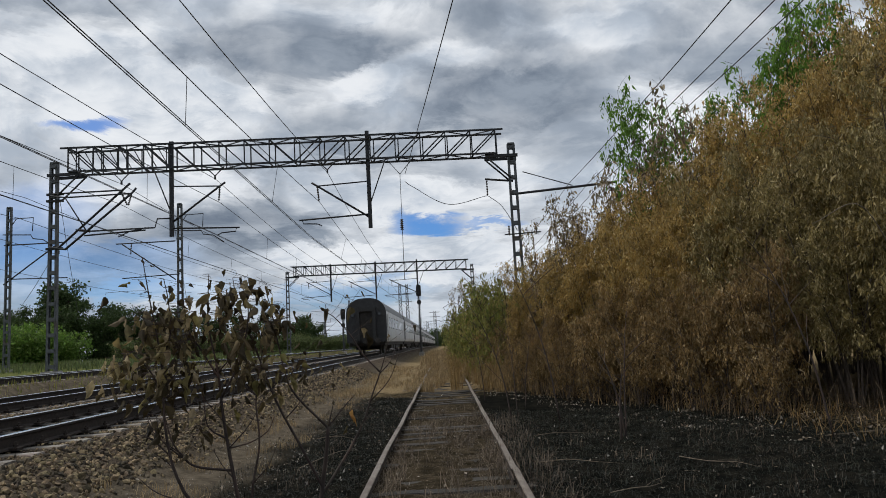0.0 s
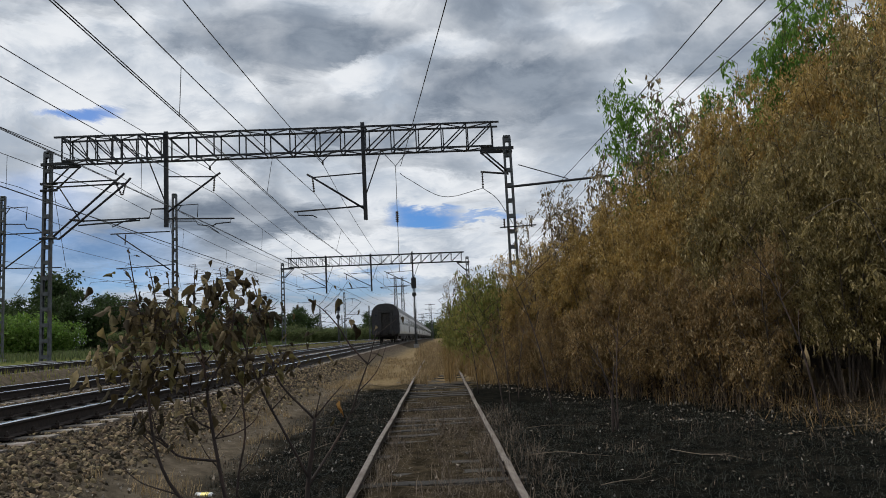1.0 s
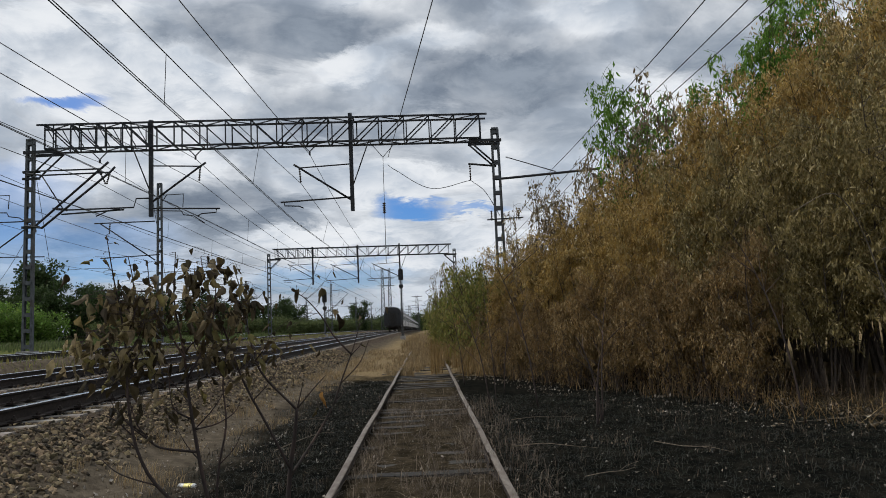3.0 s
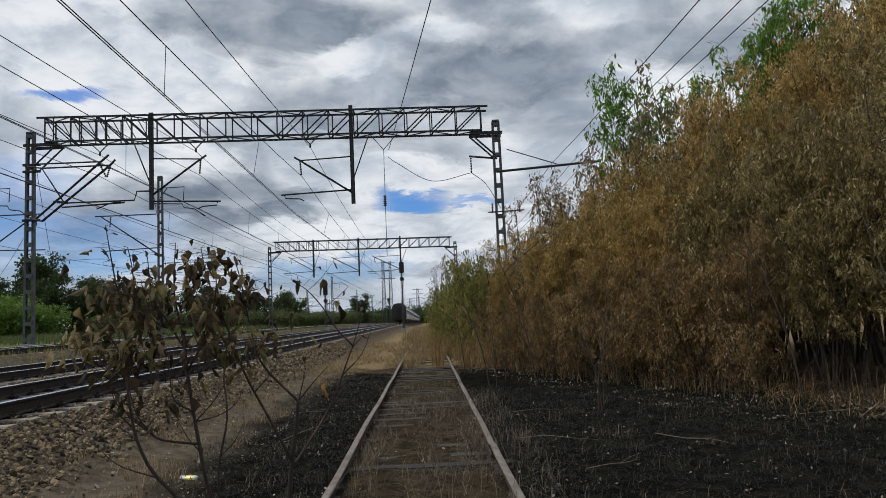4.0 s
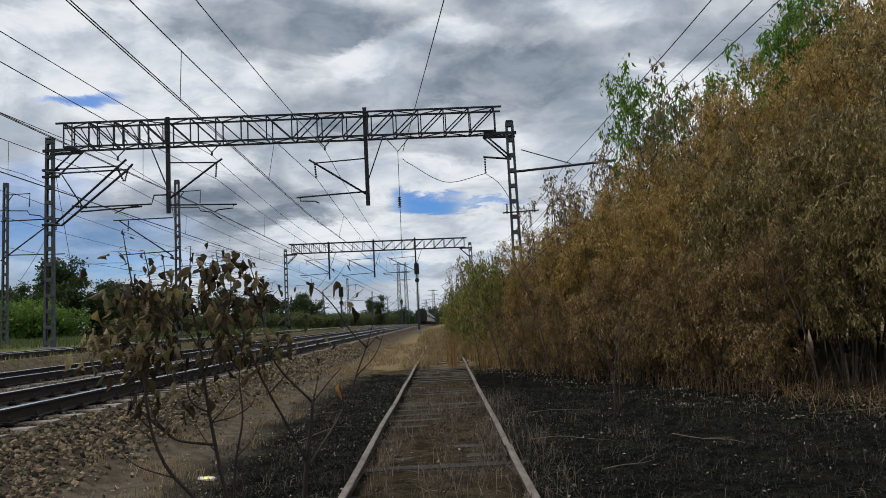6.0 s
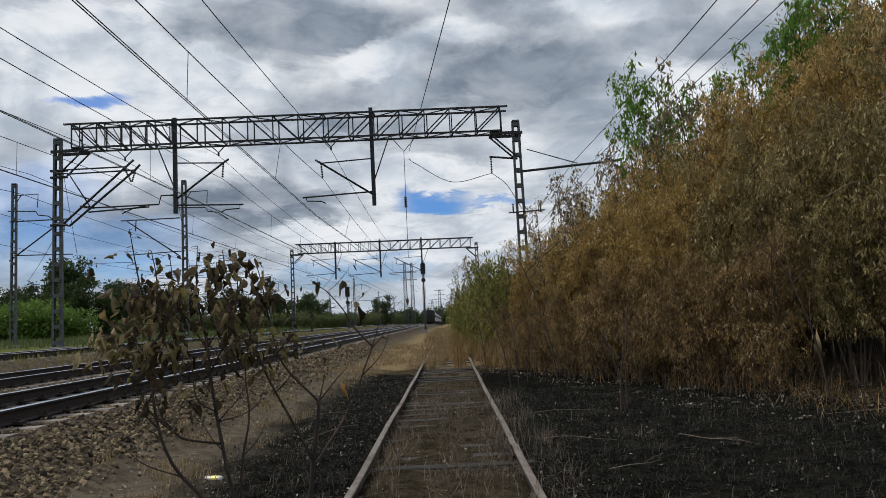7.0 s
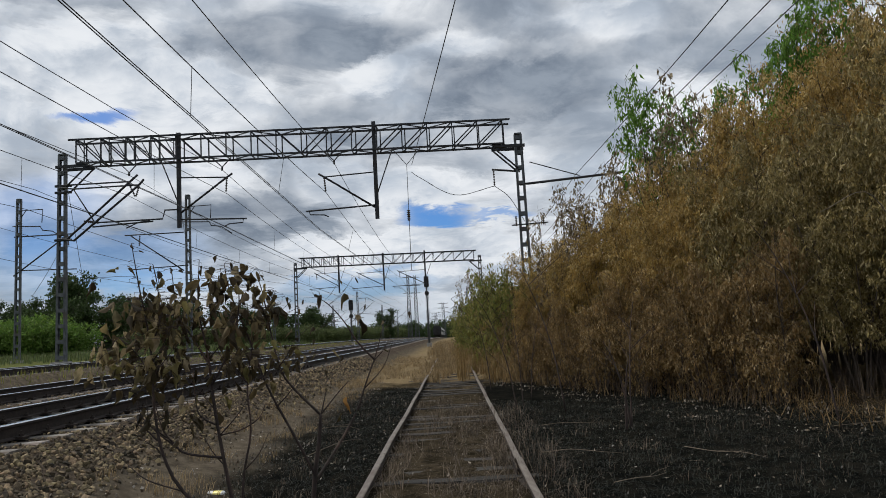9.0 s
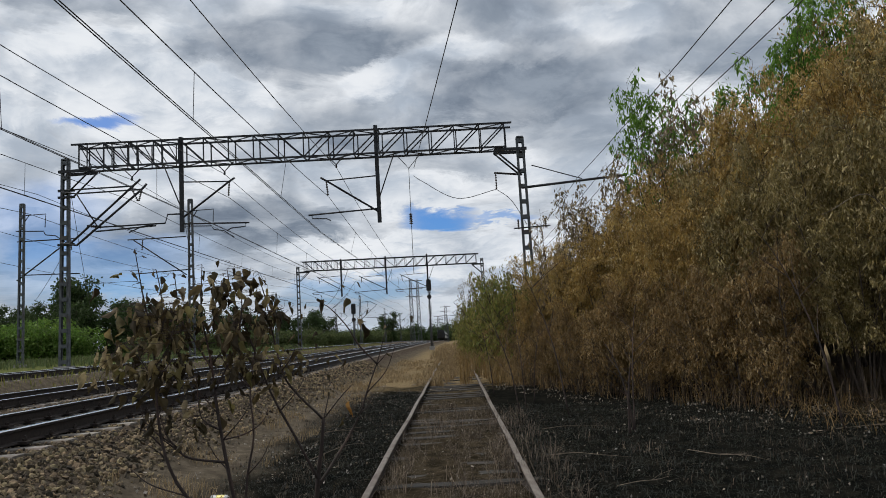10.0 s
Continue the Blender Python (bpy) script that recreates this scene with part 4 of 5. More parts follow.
def build_tree(name, label, height, spread, stems, twigs, leaves, size, material, seed, bare=0.12, hang=1.3, lean=0.0, trunk=0.05, clump=0.16, category="tree"):
    """A shrub-like tree: stems that curve up and out, side limbs, twigs and hanging leaves along them."""
    rng = np.random.default_rng(seed)
    t = thing(name, pose(0, 0, 0), label, category)
    bm = bmesh.new()
    lines = []
    for k in range(stems):
        a = math.tau * (k + rng.uniform(0, 0.8)) / stems
        reach = spread * rng.uniform(0.25, 0.8) if stems > 1 else spread * 0.12
        h = height * (rng.uniform(0.68, 1.0) if stems > 1 else 0.92)
        b = Vector((0.12 * math.cos(a), 0.12 * math.sin(a), -0.1)) if stems > 1 else Vector((0, 0, -0.1))
        out = Vector((math.cos(a), math.sin(a), 0)) * reach
        pts = curve_pts([b, b + out * 0.28 + Vector((rng.normal() * 0.08, rng.normal() * 0.08, h * 0.35)),
                         b + out * 0.68 + Vector((lean * 0.5, 0, h * 0.7)), b + out + Vector((lean, 0, h))], 4)
        r = trunk * rng.uniform(0.6, 1.0)
        tube(bm, pts, [r * (1 - 0.88 * i / (len(pts) - 1)) for i in range(len(pts))], 6)
        lines.append((pts, r))
    ends = []
    per = max(3, twigs // stems)
    for pts, r in lines:
        for j in range(per):
            f = bare + (1 - bare) * (j + rng.uniform(0, 1)) / per
            i = min(int(f * (len(pts) - 1)), len(pts) - 2)
            p = pts[i].lerp(pts[i + 1], f * (len(pts) - 1) - i)
            a = rng.uniform(0, math.tau)
            ln = spread * rng.uniform(0.3, 0.75) * (1.05 - 0.6 * f)
            q = p + Vector((math.cos(a) * ln, math.sin(a) * ln, ln * rng.uniform(0.25, 0.9)))
            mid = p.lerp(q, 0.5) + Vector((0, 0, 0.1 * ln))
            tube(bm, [p, mid, q], [r * 0.3 * (1.1 - f) + 0.004, r * 0.2 * (1.1 - f) + 0.003, 0.003], 4)
            ends.append((p, mid, q))
    part("trunk", bm, M_BARK, t)
    # leaves hang in small bunches along the outer part of each twig
    per_bunch = 9 if hang > 0.5 else 12
    n_each = max(1, leaves // (len(ends) * per_bunch))
    cs = []
    for p, mid, q in ends:
        f = rng.uniform(0.2, 1.06, n_each)[:, None]
        p, mid, q = np.array(p), np.array(mid), np.array(q)
        at_twig = (1 - f) ** 2 * p + 2 * f * (1 - f) * mid + f ** 2 * q
        at_twig = at_twig + rng.normal(size=(n_each, 3)) * clump * 0.6
        out = np.array([*(q - p)[:2], 0.0])
        droop = out / (np.linalg.norm(out) + 1e-6) * 0.35 + rng.normal(size=(n_each, 3)) * 0.3 + np.array([0, 0, -1.0 if hang > 0.5 else 0.0])
        u = rng.uniform(0, 1, (n_each, per_bunch, 1))
        b = at_twig[:, None, :] + droop[:, None, :] * u * size * 2.2 + rng.normal(size=(n_each, per_bunch, 3)) * size * (0.34 if hang > 0.5 else 0.9)
        cs.append(b.reshape(-1, 3))
    me = leaf_mesh("crown", np.concatenate(cs), rng, size, size * (0.30 if hang > 0.5 else 0.6), hang, material)
    cr = new("crown", me)
    cr.parent = t
    return t


def plant(proto, spots, seed):
    """Moves the first built tree to its spot and sets copies on the others."""
    rnd = random.Random(seed)
    for i, (x, y, s) in enumerate(spots):
        z = ground_z(x, y) - 0.02
        m = pose(x, y, z, 0, 0, rnd.uniform(0, 360)) @ Matrix.Diagonal((s, s, s * rnd.uniform(0.95, 1.05), 1))
        if i == 0:
            proto.matrix_basis = m
        else:
            c = copy_thing(proto, Matrix.Identity(4))
            c.matrix_basis = m


BROWN = "scorched young tree with hanging dry brown leaves on the verge"
b1 = build_tree("scorched_tree", BROWN, 6.0, 1.6, 8, 190, 27000, 0.095, L_BROWN, 11, 0.22, clump=0.16, trunk=0.035)
b2 = build_tree("scorched_tree", BROWN, 6.2, 1.7, 8, 210, 30000, 0.076, L_BROWN, 12, 0.25, clump=0.17, trunk=0.038)
b3 = build_tree("scorched_tree", "low scorched tree with russet leaves at the burnt edge", 3.2, 1.05, 9, 120, 13000, 0.072, L_RUST, 13, 0.2, clump=0.13, trunk=0.022)
b4 = build_tree("scorched_shrub", "low scorched shrub with dry russet leaves at the burnt edge", 2.2, 0.9, 12, 90, 4200, 0.07, L_RUST, 14, 0.25, trunk=0.014, category="shrub")
b5 = build_tree("withered_tree", "withered tree with drooping grey-olive leaves above the burnt ground", 6.0, 1.7, 8, 180, 26000, 0.085, L_GREY, 18, 0.28, clump=0.16, trunk=0.035)
plant(b3, [(2.8, 20.0, 0.68), (3.35, 18.6, 0.76), (3.85, 17.1, 0.84), (4.4, 16.4, 0.92), (4.8, 15.3, 0.88), (5.2, 14.4, 0.9), (5.5, 13.5, 0.93), (5.9, 12.9, 1.0)], 3)
plant(b1, [(2.75, 22.8, 0.57), (3.55, 20.4, 0.64), (4.3, 19.1, 0.71), (4.8, 17.6, 0.72), (5.3, 16.3, 0.76), (5.85, 15.4, 0.76)], 1)
plant(b5, [(6.35, 14.5, 0.84), (7.1, 14.3, 0.93), (7.55, 13.7, 0.92), (8.1, 13.2, 0.95), (8.4, 12.4, 0.98), (8.3, 11.4, 0.92), (7.2, 12.5, 0.72), (11.9, 16.0, 1.5), (11.6, 14.4, 1.55), (10.9, 15.4, 1.4), (10.2, 13.2, 1.25)], 14)
plant(b2, [(3.45, 23.9, 0.72), (4.3, 21.8, 0.77), (5.1, 20.7, 0.83), (5.6, 18.7, 0.87), (6.2, 18.0, 0.92), (6.75, 17.3, 0.97), (7.5, 16.9, 1.08), (8.0, 16.2, 1.10), (8.8, 16.0, 1.12), (9.2, 15.2, 1.14), (9.5, 14.5, 1.2), (10.2, 14.4, 1.2), (10.2, 13.4, 1.2),
           (6.9, 20.4, 0.9), (7.8, 18.7, 1.07), (8.9, 17.9, 1.13), (10.0, 17.2, 1.18), (11.1, 16.8, 1.36), (12.6, 17.6, 1.6)], 2)
plant(b4, [(2.2, 20.6, 0.8), (3.0, 17.9, 0.75), (3.5, 16.6, 0.8), (4.2, 15.2, 0.75), (4.9, 13.8, 0.85), (5.6, 12.4, 0.7), (2.5, 23.0, 1.1), (2.0, 25.0, 1.0)], 4)
o1 = build_tree("drying_shrub", "olive green shrub turning brown on the verge", 3.2, 1.5, 8, 110, 8600, 0.10, L_OLIVE, 15, 0.04, category="shrub")
plant(o1, [(1.95, 28, 1.22), (2.3, 26, 1.32), (1.3, 36, 1.0), (1.15, 44, 0.98), (1.8, 34, 1.15), (3.0, 30, 1.3), (2.7, 24.8, 1.42), (2.2, 49, 1.2), (3.2, 38, 1.35), (2.9, 58, 1.2), (3.6, 68, 1.4), (5.5, 45, 1.6), (6.5, 34, 1.7), (1.6, 52, 1.0), (2.2, 75, 1.2), (2.6, 95, 1.3)], 5)
g1 = build_tree("green_tree", "tall young tree with fresh green leaves behind the scorched growth", 8.0, 1.3, 5, 90, 4600, 0.14, L_GREEN, 16, 0.45, trunk=0.032, clump=0.10)
plant(g1, [(6.3, 20.0, 1.08), (7.45, 20.0, 1.06), (6.85, 20.6, 1.02), (8.6, 19.0, 1.1), (9.1, 18.5, 1.1), (9.8, 18.5, 1.16), (10.4, 18.4, 1.16), (11.4, 18.4, 1.4), (12.2, 18.6, 1.5)], 6)
w1 = build_tree("bare_topped_tree", "thin tree with sparse dry leaves against the sky", 6.2, 0.85, 4, 46, 1150, 0.12, L_THIN, 17, 0.4, trunk=0.022, clump=0.08)
plant(w1, [(3.15, 21.0, 0.95), (3.4, 21.4, 0.92), (3.7, 21.2, 0.96), (4.15, 21.0, 1.0), (4.3, 20.4, 1.0), (4.6, 20.0, 1.04), (4.95, 20.2, 1.12), (5.4, 19.6, 1.14), (5.75, 20.0, 1.26), (6.0, 20.0, 1.34), (7.2, 17.5, 1.46), (7.0, 17.0, 1.27),
           (1.5, 36, 0.86), (1.0, 40, 0.8), (1.85, 34, 0.8), (2.5, 34, 0.83), (0.6, 46, 0.7)], 7)

# woods and scrub beyond the outer track
d1 = build_tree("dark_tree", "dark green broadleaf tree at the edge of the woods", 10.0, 4.4, 4, 120, 12000, 0.36, L_DARK, 21, 0.05, 0.3, trunk=0.16, clump=0.5)
d2 = build_tree("dark_tree", "dark green broadleaf tree at the edge of the woods", 10.6, 4.6, 5, 120, 11000, 0.34, L_DARK, 22, 0.02, 0.3, trunk=0.13, clump=0.5)
s1 = build_tree("green_shrub", "light green shrub beyond the outer track", 3.6, 3.2, 9, 90, 4200, 0.30, L_LIGHT, 23, 0.0, 0.2, trunk=0.05, clump=0.34, category="shrub")
plant(d1, [(-57, 106, 1.12), (-51, 110, 0.82), (-66, 108, 0.8), (-73, 104, 0.76), (-44, 120, 0.72), (-80, 110, 0.8), (-89, 108, 0.8)], 8)
plant(d2, [(-61, 104, 0.86), (-54, 102, 0.85), (-69, 103, 0.84), (-47, 110, 0.82), (-77, 103, 0.82), (-41, 128, 0.78), (-40, 142, 0.8), (-38, 158, 0.85), (-36, 176, 0.9), (-85, 105, 0.84), (-64, 102, 0.78), (-50, 104, 0.8), (-44, 113, 0.8), (-37, 196, 0.9)], 9)
spots = [(-70 + 1.9 * k, 80 + (k * 7) % 6, 0.95 + 0.3 * ((k * 5) % 7) / 7) for k in range(15)]
plant(s1, spots, 10)
s2 = build_tree("dusty_shrub", "shrub in haze-dulled green along the far side of the line", 3.6, 3.2, 9, 80, 3600, 0.32, L_HAZY, 25, 0.0, 0.2, trunk=0.05, clump=0.34, category="shrub")
spots = [(-41 + 0.75 * k, 92 + 9.5 * k, 0.75 + 0.45 * ((k * 3) % 5) / 5 + 0.012 * k) for k in range(22)]
spots += [(-30 + 0.4 * k, 150 + 14 * k, 0.8 + 0.05 * k) for k in range(14)]
plant(s2, spots, 10)
f1 = build_tree("far_tree", "hazy dark tree on the horizon", 8.5, 4.2, 4, 60, 1500, 0.8, L_DARK, 24, 0.02, 0.3, trunk=0.15, clump=0.6)
for k in range(36):
    far_tree = copy_thing(f1, Matrix.Identity(4)) if k else f1
    far_tree.matrix_basis = pose(-150 + 6.2 * k + 3 * math.sin(k * 2.3), 420 + 40 * math.sin(k * 1.7), -3.2, 0, 0, 37 * k) @ Matrix.Scale(1.0 + 0.25 * math.sin(k * 3.1), 4)
for k in range(44):
    far_tree = copy_thing(f1, Matrix.Identity(4))
    far_tree.matrix_basis = pose(-340 + 4.6 * k + 2 * math.sin(k * 1.9), 430 + 25 * math.sin(k * 2.7), -3.4, 0, 0, 53 * k) @ Matrix.Scale(1.0 + 0.2 * math.sin(k * 2.1), 4)
for k in range(16):
    far_tree = copy_thing(f1, Matrix.Identity(4))
    far_tree.matrix_basis = pose(-44 + 4.0 * k + 1.5 * math.sin(k * 2.9), 640 + 25 * math.sin(k * 1.3), -5.0, 0, 0, 71 * k) @ Matrix.Scale(1.5 + 0.25 * math.sin(k * 2.3), 4)
lone = copy_thing(d2, pose(-24.5, 268, 0))
lone.matrix_basis = pose(-24.5, 268, -0.9) @ Matrix.Scale(1.15, 4)


def blades(name, spots, rng, length, width, material, lean, label, category):
    """Upright grass blades, thin tapering strips bent at half height."""
    c = np.asarray(spots, float)
    n = len(c)
    a = rng.uniform(0, math.tau, n)
    d = np.stack([np.cos(a), np.sin(a), np.zeros(n)], 1)
    s = np.stack([-np.sin(a), np.cos(a), np.zeros(n)], 1) * (width * rng.uniform(0.6, 1.3, n))[:, None] / 2
    ln = (length * rng.uniform(0.45, 1.25, n))[:, None]
    k = (lean * np.abs(rng.normal(size=n)))[:, None]
    up = np.array([0, 0, 1.0])
    mid = c + up * ln * 0.55 + d * ln * k * 0.25
    tip = c + up * ln * (1 - 0.3 * k.clip(0, 2)) + d * ln * k
    v = np.stack([c - s, c + s, mid + s * 0.7, mid - s * 0.7, tip], 1)
    base = (np.arange(n) * 5)[:, None]
    idx = np.concatenate([base + [0, 1, 2], base + [0, 2, 3], base + [3, 2, 4]], 1).reshape(-1)
    me = bpy.data.meshes.new(name)
    me.vertices.add(n * 5)
    me.vertices.foreach_set("co", v.reshape(-1))
    me.loops.add(len(idx))
    me.loops.foreach_set("vertex_index", idx.astype(np.int32))
    me.polygons.add(n * 3)
    me.polygons.foreach_set("loop_start", (np.arange(n * 3) * 3).astype(np.int32))
    me.materials.append(material)
    me.update()
    me.validate()
    return tagged(new(name, me), label, category, kind="stuff")


def scatter(rng, n, x0, x1, y0, y1, keep=None):
    out = []
    while len(out) < n:
        x, y = rng.uniform(x0, x1), rng.uniform(y0, y1)
        if keep is None or keep(x, y):
            out.append((x, y, ground_z(x, y) - 0.01))
    return out


def build_grass():
    rng = np.random.default_rng(5)
    tufts = lambda x, y: noise.noise((x * 0.9, y * 0.45, 5)) > -0.2 + 0.5 * max(0, 26 - y) / 4 + 0.25 * noise.noise((x * 3, y * 2, 1))
    blades("dry_grass", scatter(rng, 5000, -3.2, -0.6, 20.0, 45, tufts), rng, 0.22, 0.014, L_STRAW, 0.9, "low dry straw at the edge of the dirt path", "grass")
    blades("dry_grass", scatter(rng, 12000, -1.8, 2.8, 20.2, 45, lambda x, y: tufts(x, y) and noise.noise((x, y * 0.6, 3)) < 0.35 + 0.55 * x), rng, 0.38, 0.013, L_STRAW, 0.6, "tall dry straw-coloured grass over the lost siding", "grass")
    blades("dry_grass", scatter(rng, 6000, -1.6, 2.6, 45, 90), rng, 0.7, 0.03, L_STRAW, 0.35, "tall dry straw-coloured grass beside the line", "grass")
    weeds = lambda x, y: noise.noise((x * 0.9, y * 0.5, 6)) > -0.1
    blades("dry_weeds", scatter(rng, 5000, 0.2, 3.2, 20.5, 42, weeds), rng, 0.95, 0.012, L_RUST, 0.5, "tall brown dry weeds among the straw", "weeds")
    blades("dry_weeds", scatter(rng, 1100, -0.7, 1.25, 4.2, 13, lambda x, y: noise.noise((x * 2.6, y * 1.6, 4)) > 0.12), rng, 0.32, 0.005, L_ASHSTRAW, 1.8, "tangled pale weed stalks along the rusty rail", "weeds")
    between = lambda x, y: noise.noise((x * 2.2, y * 1.2, 9)) > 0.08
    blades("singed_grass", scatter(rng, 2200, -0.75, 0.78, 3.6, 16, between), rng, 0.2, 0.005, L_ASHSTRAW, 1.3, "thin dry stalks between the rails of the siding", "grass")
    blades("singed_grass", scatter(rng, 800, 0.6, 1.3, 4.0, 14), rng, 0.24, 0.005, L_ASHSTRAW, 1.2, "thin dry stalks along the rusty rail", "grass")
    blades("singed_grass", scatter(rng, 30000, 0.9, 9, 4.3, 15), rng, 0.08, 0.007, L_SINGED, 1.8, "short blackened stubble on the burnt ground", "grass")
    blades("singed_grass", scatter(rng, 11000, -2.7, -0.9, 4.0, 20), rng, 0.07, 0.007, L_SINGED, 1.8, "short blackened stubble beside the siding", "grass")
    blades("singed_grass", scatter(rng, 1100, 1.0, 9, 4.5, 13, lambda x, y: noise.noise((x * 1.5, y * 1.5, 2)) > 0.15), rng, 0.17, 0.005, L_ASHSTRAW, 1.3, "thin pale dry stalks on the burnt ground", "grass")
    blades("singed_grass", scatter(rng, 700, -2.8, -0.9, 4.0, 18, lambda x, y: noise.noise((x * 1.5, y * 1.5, 2)) > 0.15), rng, 0.15, 0.005, L_ASHSTRAW, 1.3, "thin dry stalks beside the siding", "grass")
    blades("verge_grass", scatter(rng, 2500, -3.6, -2.3, 5.0, 24, lambda x, y: noise.noise((x * 1.7, y * 1.1, 7)) > 0.12), rng, 0.16, 0.007, L_STRAW, 0.8, "sparse dry grass along the dirt path", "grass")
    foot = lambda x: np.interp(x, [1.0, 1.8, 2.6, 3.1, 3.9, 4.6, 5.1, 5.9, 6.3, 8.0], [24, 21.4, 18.8, 17.6, 15.0, 13.5, 12.3, 11.9, 11.0, 9.0])
    edge = lambda x, y: -0.5 < y - foot(x) + 0.9 * noise.noise((x * 1.3, y * 1.3, 1)) < 2.6
    blades("dry_brush", scatter(rng, 1500, 1.6, 9, 8, 24, edge), rng, 0.75, 0.008, L_SOOTSTEM, 0.8, "thin sooty stems under the scorched trees", "brush")
    blades("dry_brush", scatter(rng, 700, 1.6, 6.2, 10.5, 24, edge), rng, 0.6, 0.007, L_RUST, 1.3, "thin russet stems under the scorched trees", "brush")
    nook = lambda x, y: (x - 6.1) ** 2 + ((y - 10.4) / 1.5) ** 2 < 1.2 + 0.8 * noise.noise((x * 2, y * 2, 4))
    blades("dry_brush", scatter(rng, 220, 4.8, 8, 8.3, 12.4, nook), rng, 0.45, 0.007, L_RUST, 3.0, "flattened dry russet grass at the foot of the scorched trees", "grass")
    near_foot = lambda x, y: -4.0 < y - foot(x) < 0.8 and noise.noise((x * 1.6, y * 1.6, 8)) > -0.1
    crumbs = [(x, y, z + 0.02) for x, y, z in scatter(rng, 900, 1.2, 7.5, 8, 21, near_foot)]
    tagged(new("leaf_litter", leaf_mesh("leaf_litter", crumbs, rng, 0.05, 0.028, -0.1, L_FALLEN)), "pale leaf litter on the sooty ground under the trees", "leaves", kind="stuff")
    grit = [(x, y, z + 0.012) for x, y, z in scatter(rng, 2600, -3.7, -2.0, 5.0, 24, lambda x, y: noise.noise((x * 2.0, y * 1.2, 11)) > -0.15)]
    tagged(new("path_litter", leaf_mesh("path_litter", grit, rng, 0.035, 0.024, -0.1, L_FALLEN)), "dry leaf scraps and chips on the dirt path", "leaves", kind="stuff")
    flakes = [(x, y, z + 0.015) for x, y, z in scatter(rng, 1100, 0.9, 9, 4.5, 14) + scatter(rng, 1500, -2.6, 0.8, 4.5, 21)]
    me = leaf_mesh("fallen_leaves", flakes, rng, 0.035, 0.02, -0.15, L_FALLEN)
    tagged(new("fallen_leaves", me), "pale fallen leaves and ash flakes on the burnt ground", "leaves", kind="stuff")
    blades("green_grass", scatter(rng, 9000, -45, -17.5, 36, 95), rng, 0.6, 0.05, L_HAZY, 0.4, "tall green weeds beyond the outer track", "grass")
    blades("green_grass", scatter(rng, 5000, -13.0, -11.7, 18, 120), rng, 0.22, 0.02, L_OLIVE, 0.5, "low weeds between the tracks", "grass")


build_grass()


# ---- the dry sapling in front ----
def dry_leaf(seed, material):
    """One curled birch leaf, hanging from its stalk at the origin."""
    rnd = random.Random(seed)
    n, rows = 7, []
    curl, twist = rnd.uniform(0.6, 1.7), rnd.uniform(-1.2, 1.2)
    bend = rnd.uniform(-0.5, 0.9)
    L = 0.062
    verts = [(0, 0, 0), (0.002, 0, 0)]
    faces = []
    for i in range(n):
        f = i / (n - 1)
        w = 0.0165 * math.sin(math.pi * min(1.0, 0.12 + f * 0.88)) ** 0.8 * (1.15 - 0.55 * f)
        z, y = -0.018 - L * f * (1 - 0.15 * bend * f), bend * 0.03 * f * f
        a = twist * f * 2
        for s in (-1, -0.5, 0, 0.5, 1):
            x = s * w * math.cos(curl * abs(s) * 0.8)
            d = abs(s) * w * math.sin(curl * abs(s)) * (1 + 0.9 * math.sin(6 * f + seed + 2.5 * s))
            verts.append((x * math.cos(a) - d * math.sin(a), x * math.sin(a) + d * math.cos(a) + y, z))
    for i in range(n - 1):
        for k in range(4):
            p = 2 + i * 5 + k
            faces.append((p, p + 1, p + 6, p + 5))
    faces.append((0, 1, 2 + 2))
    return mesh_of("leaf", verts, faces, material, True)


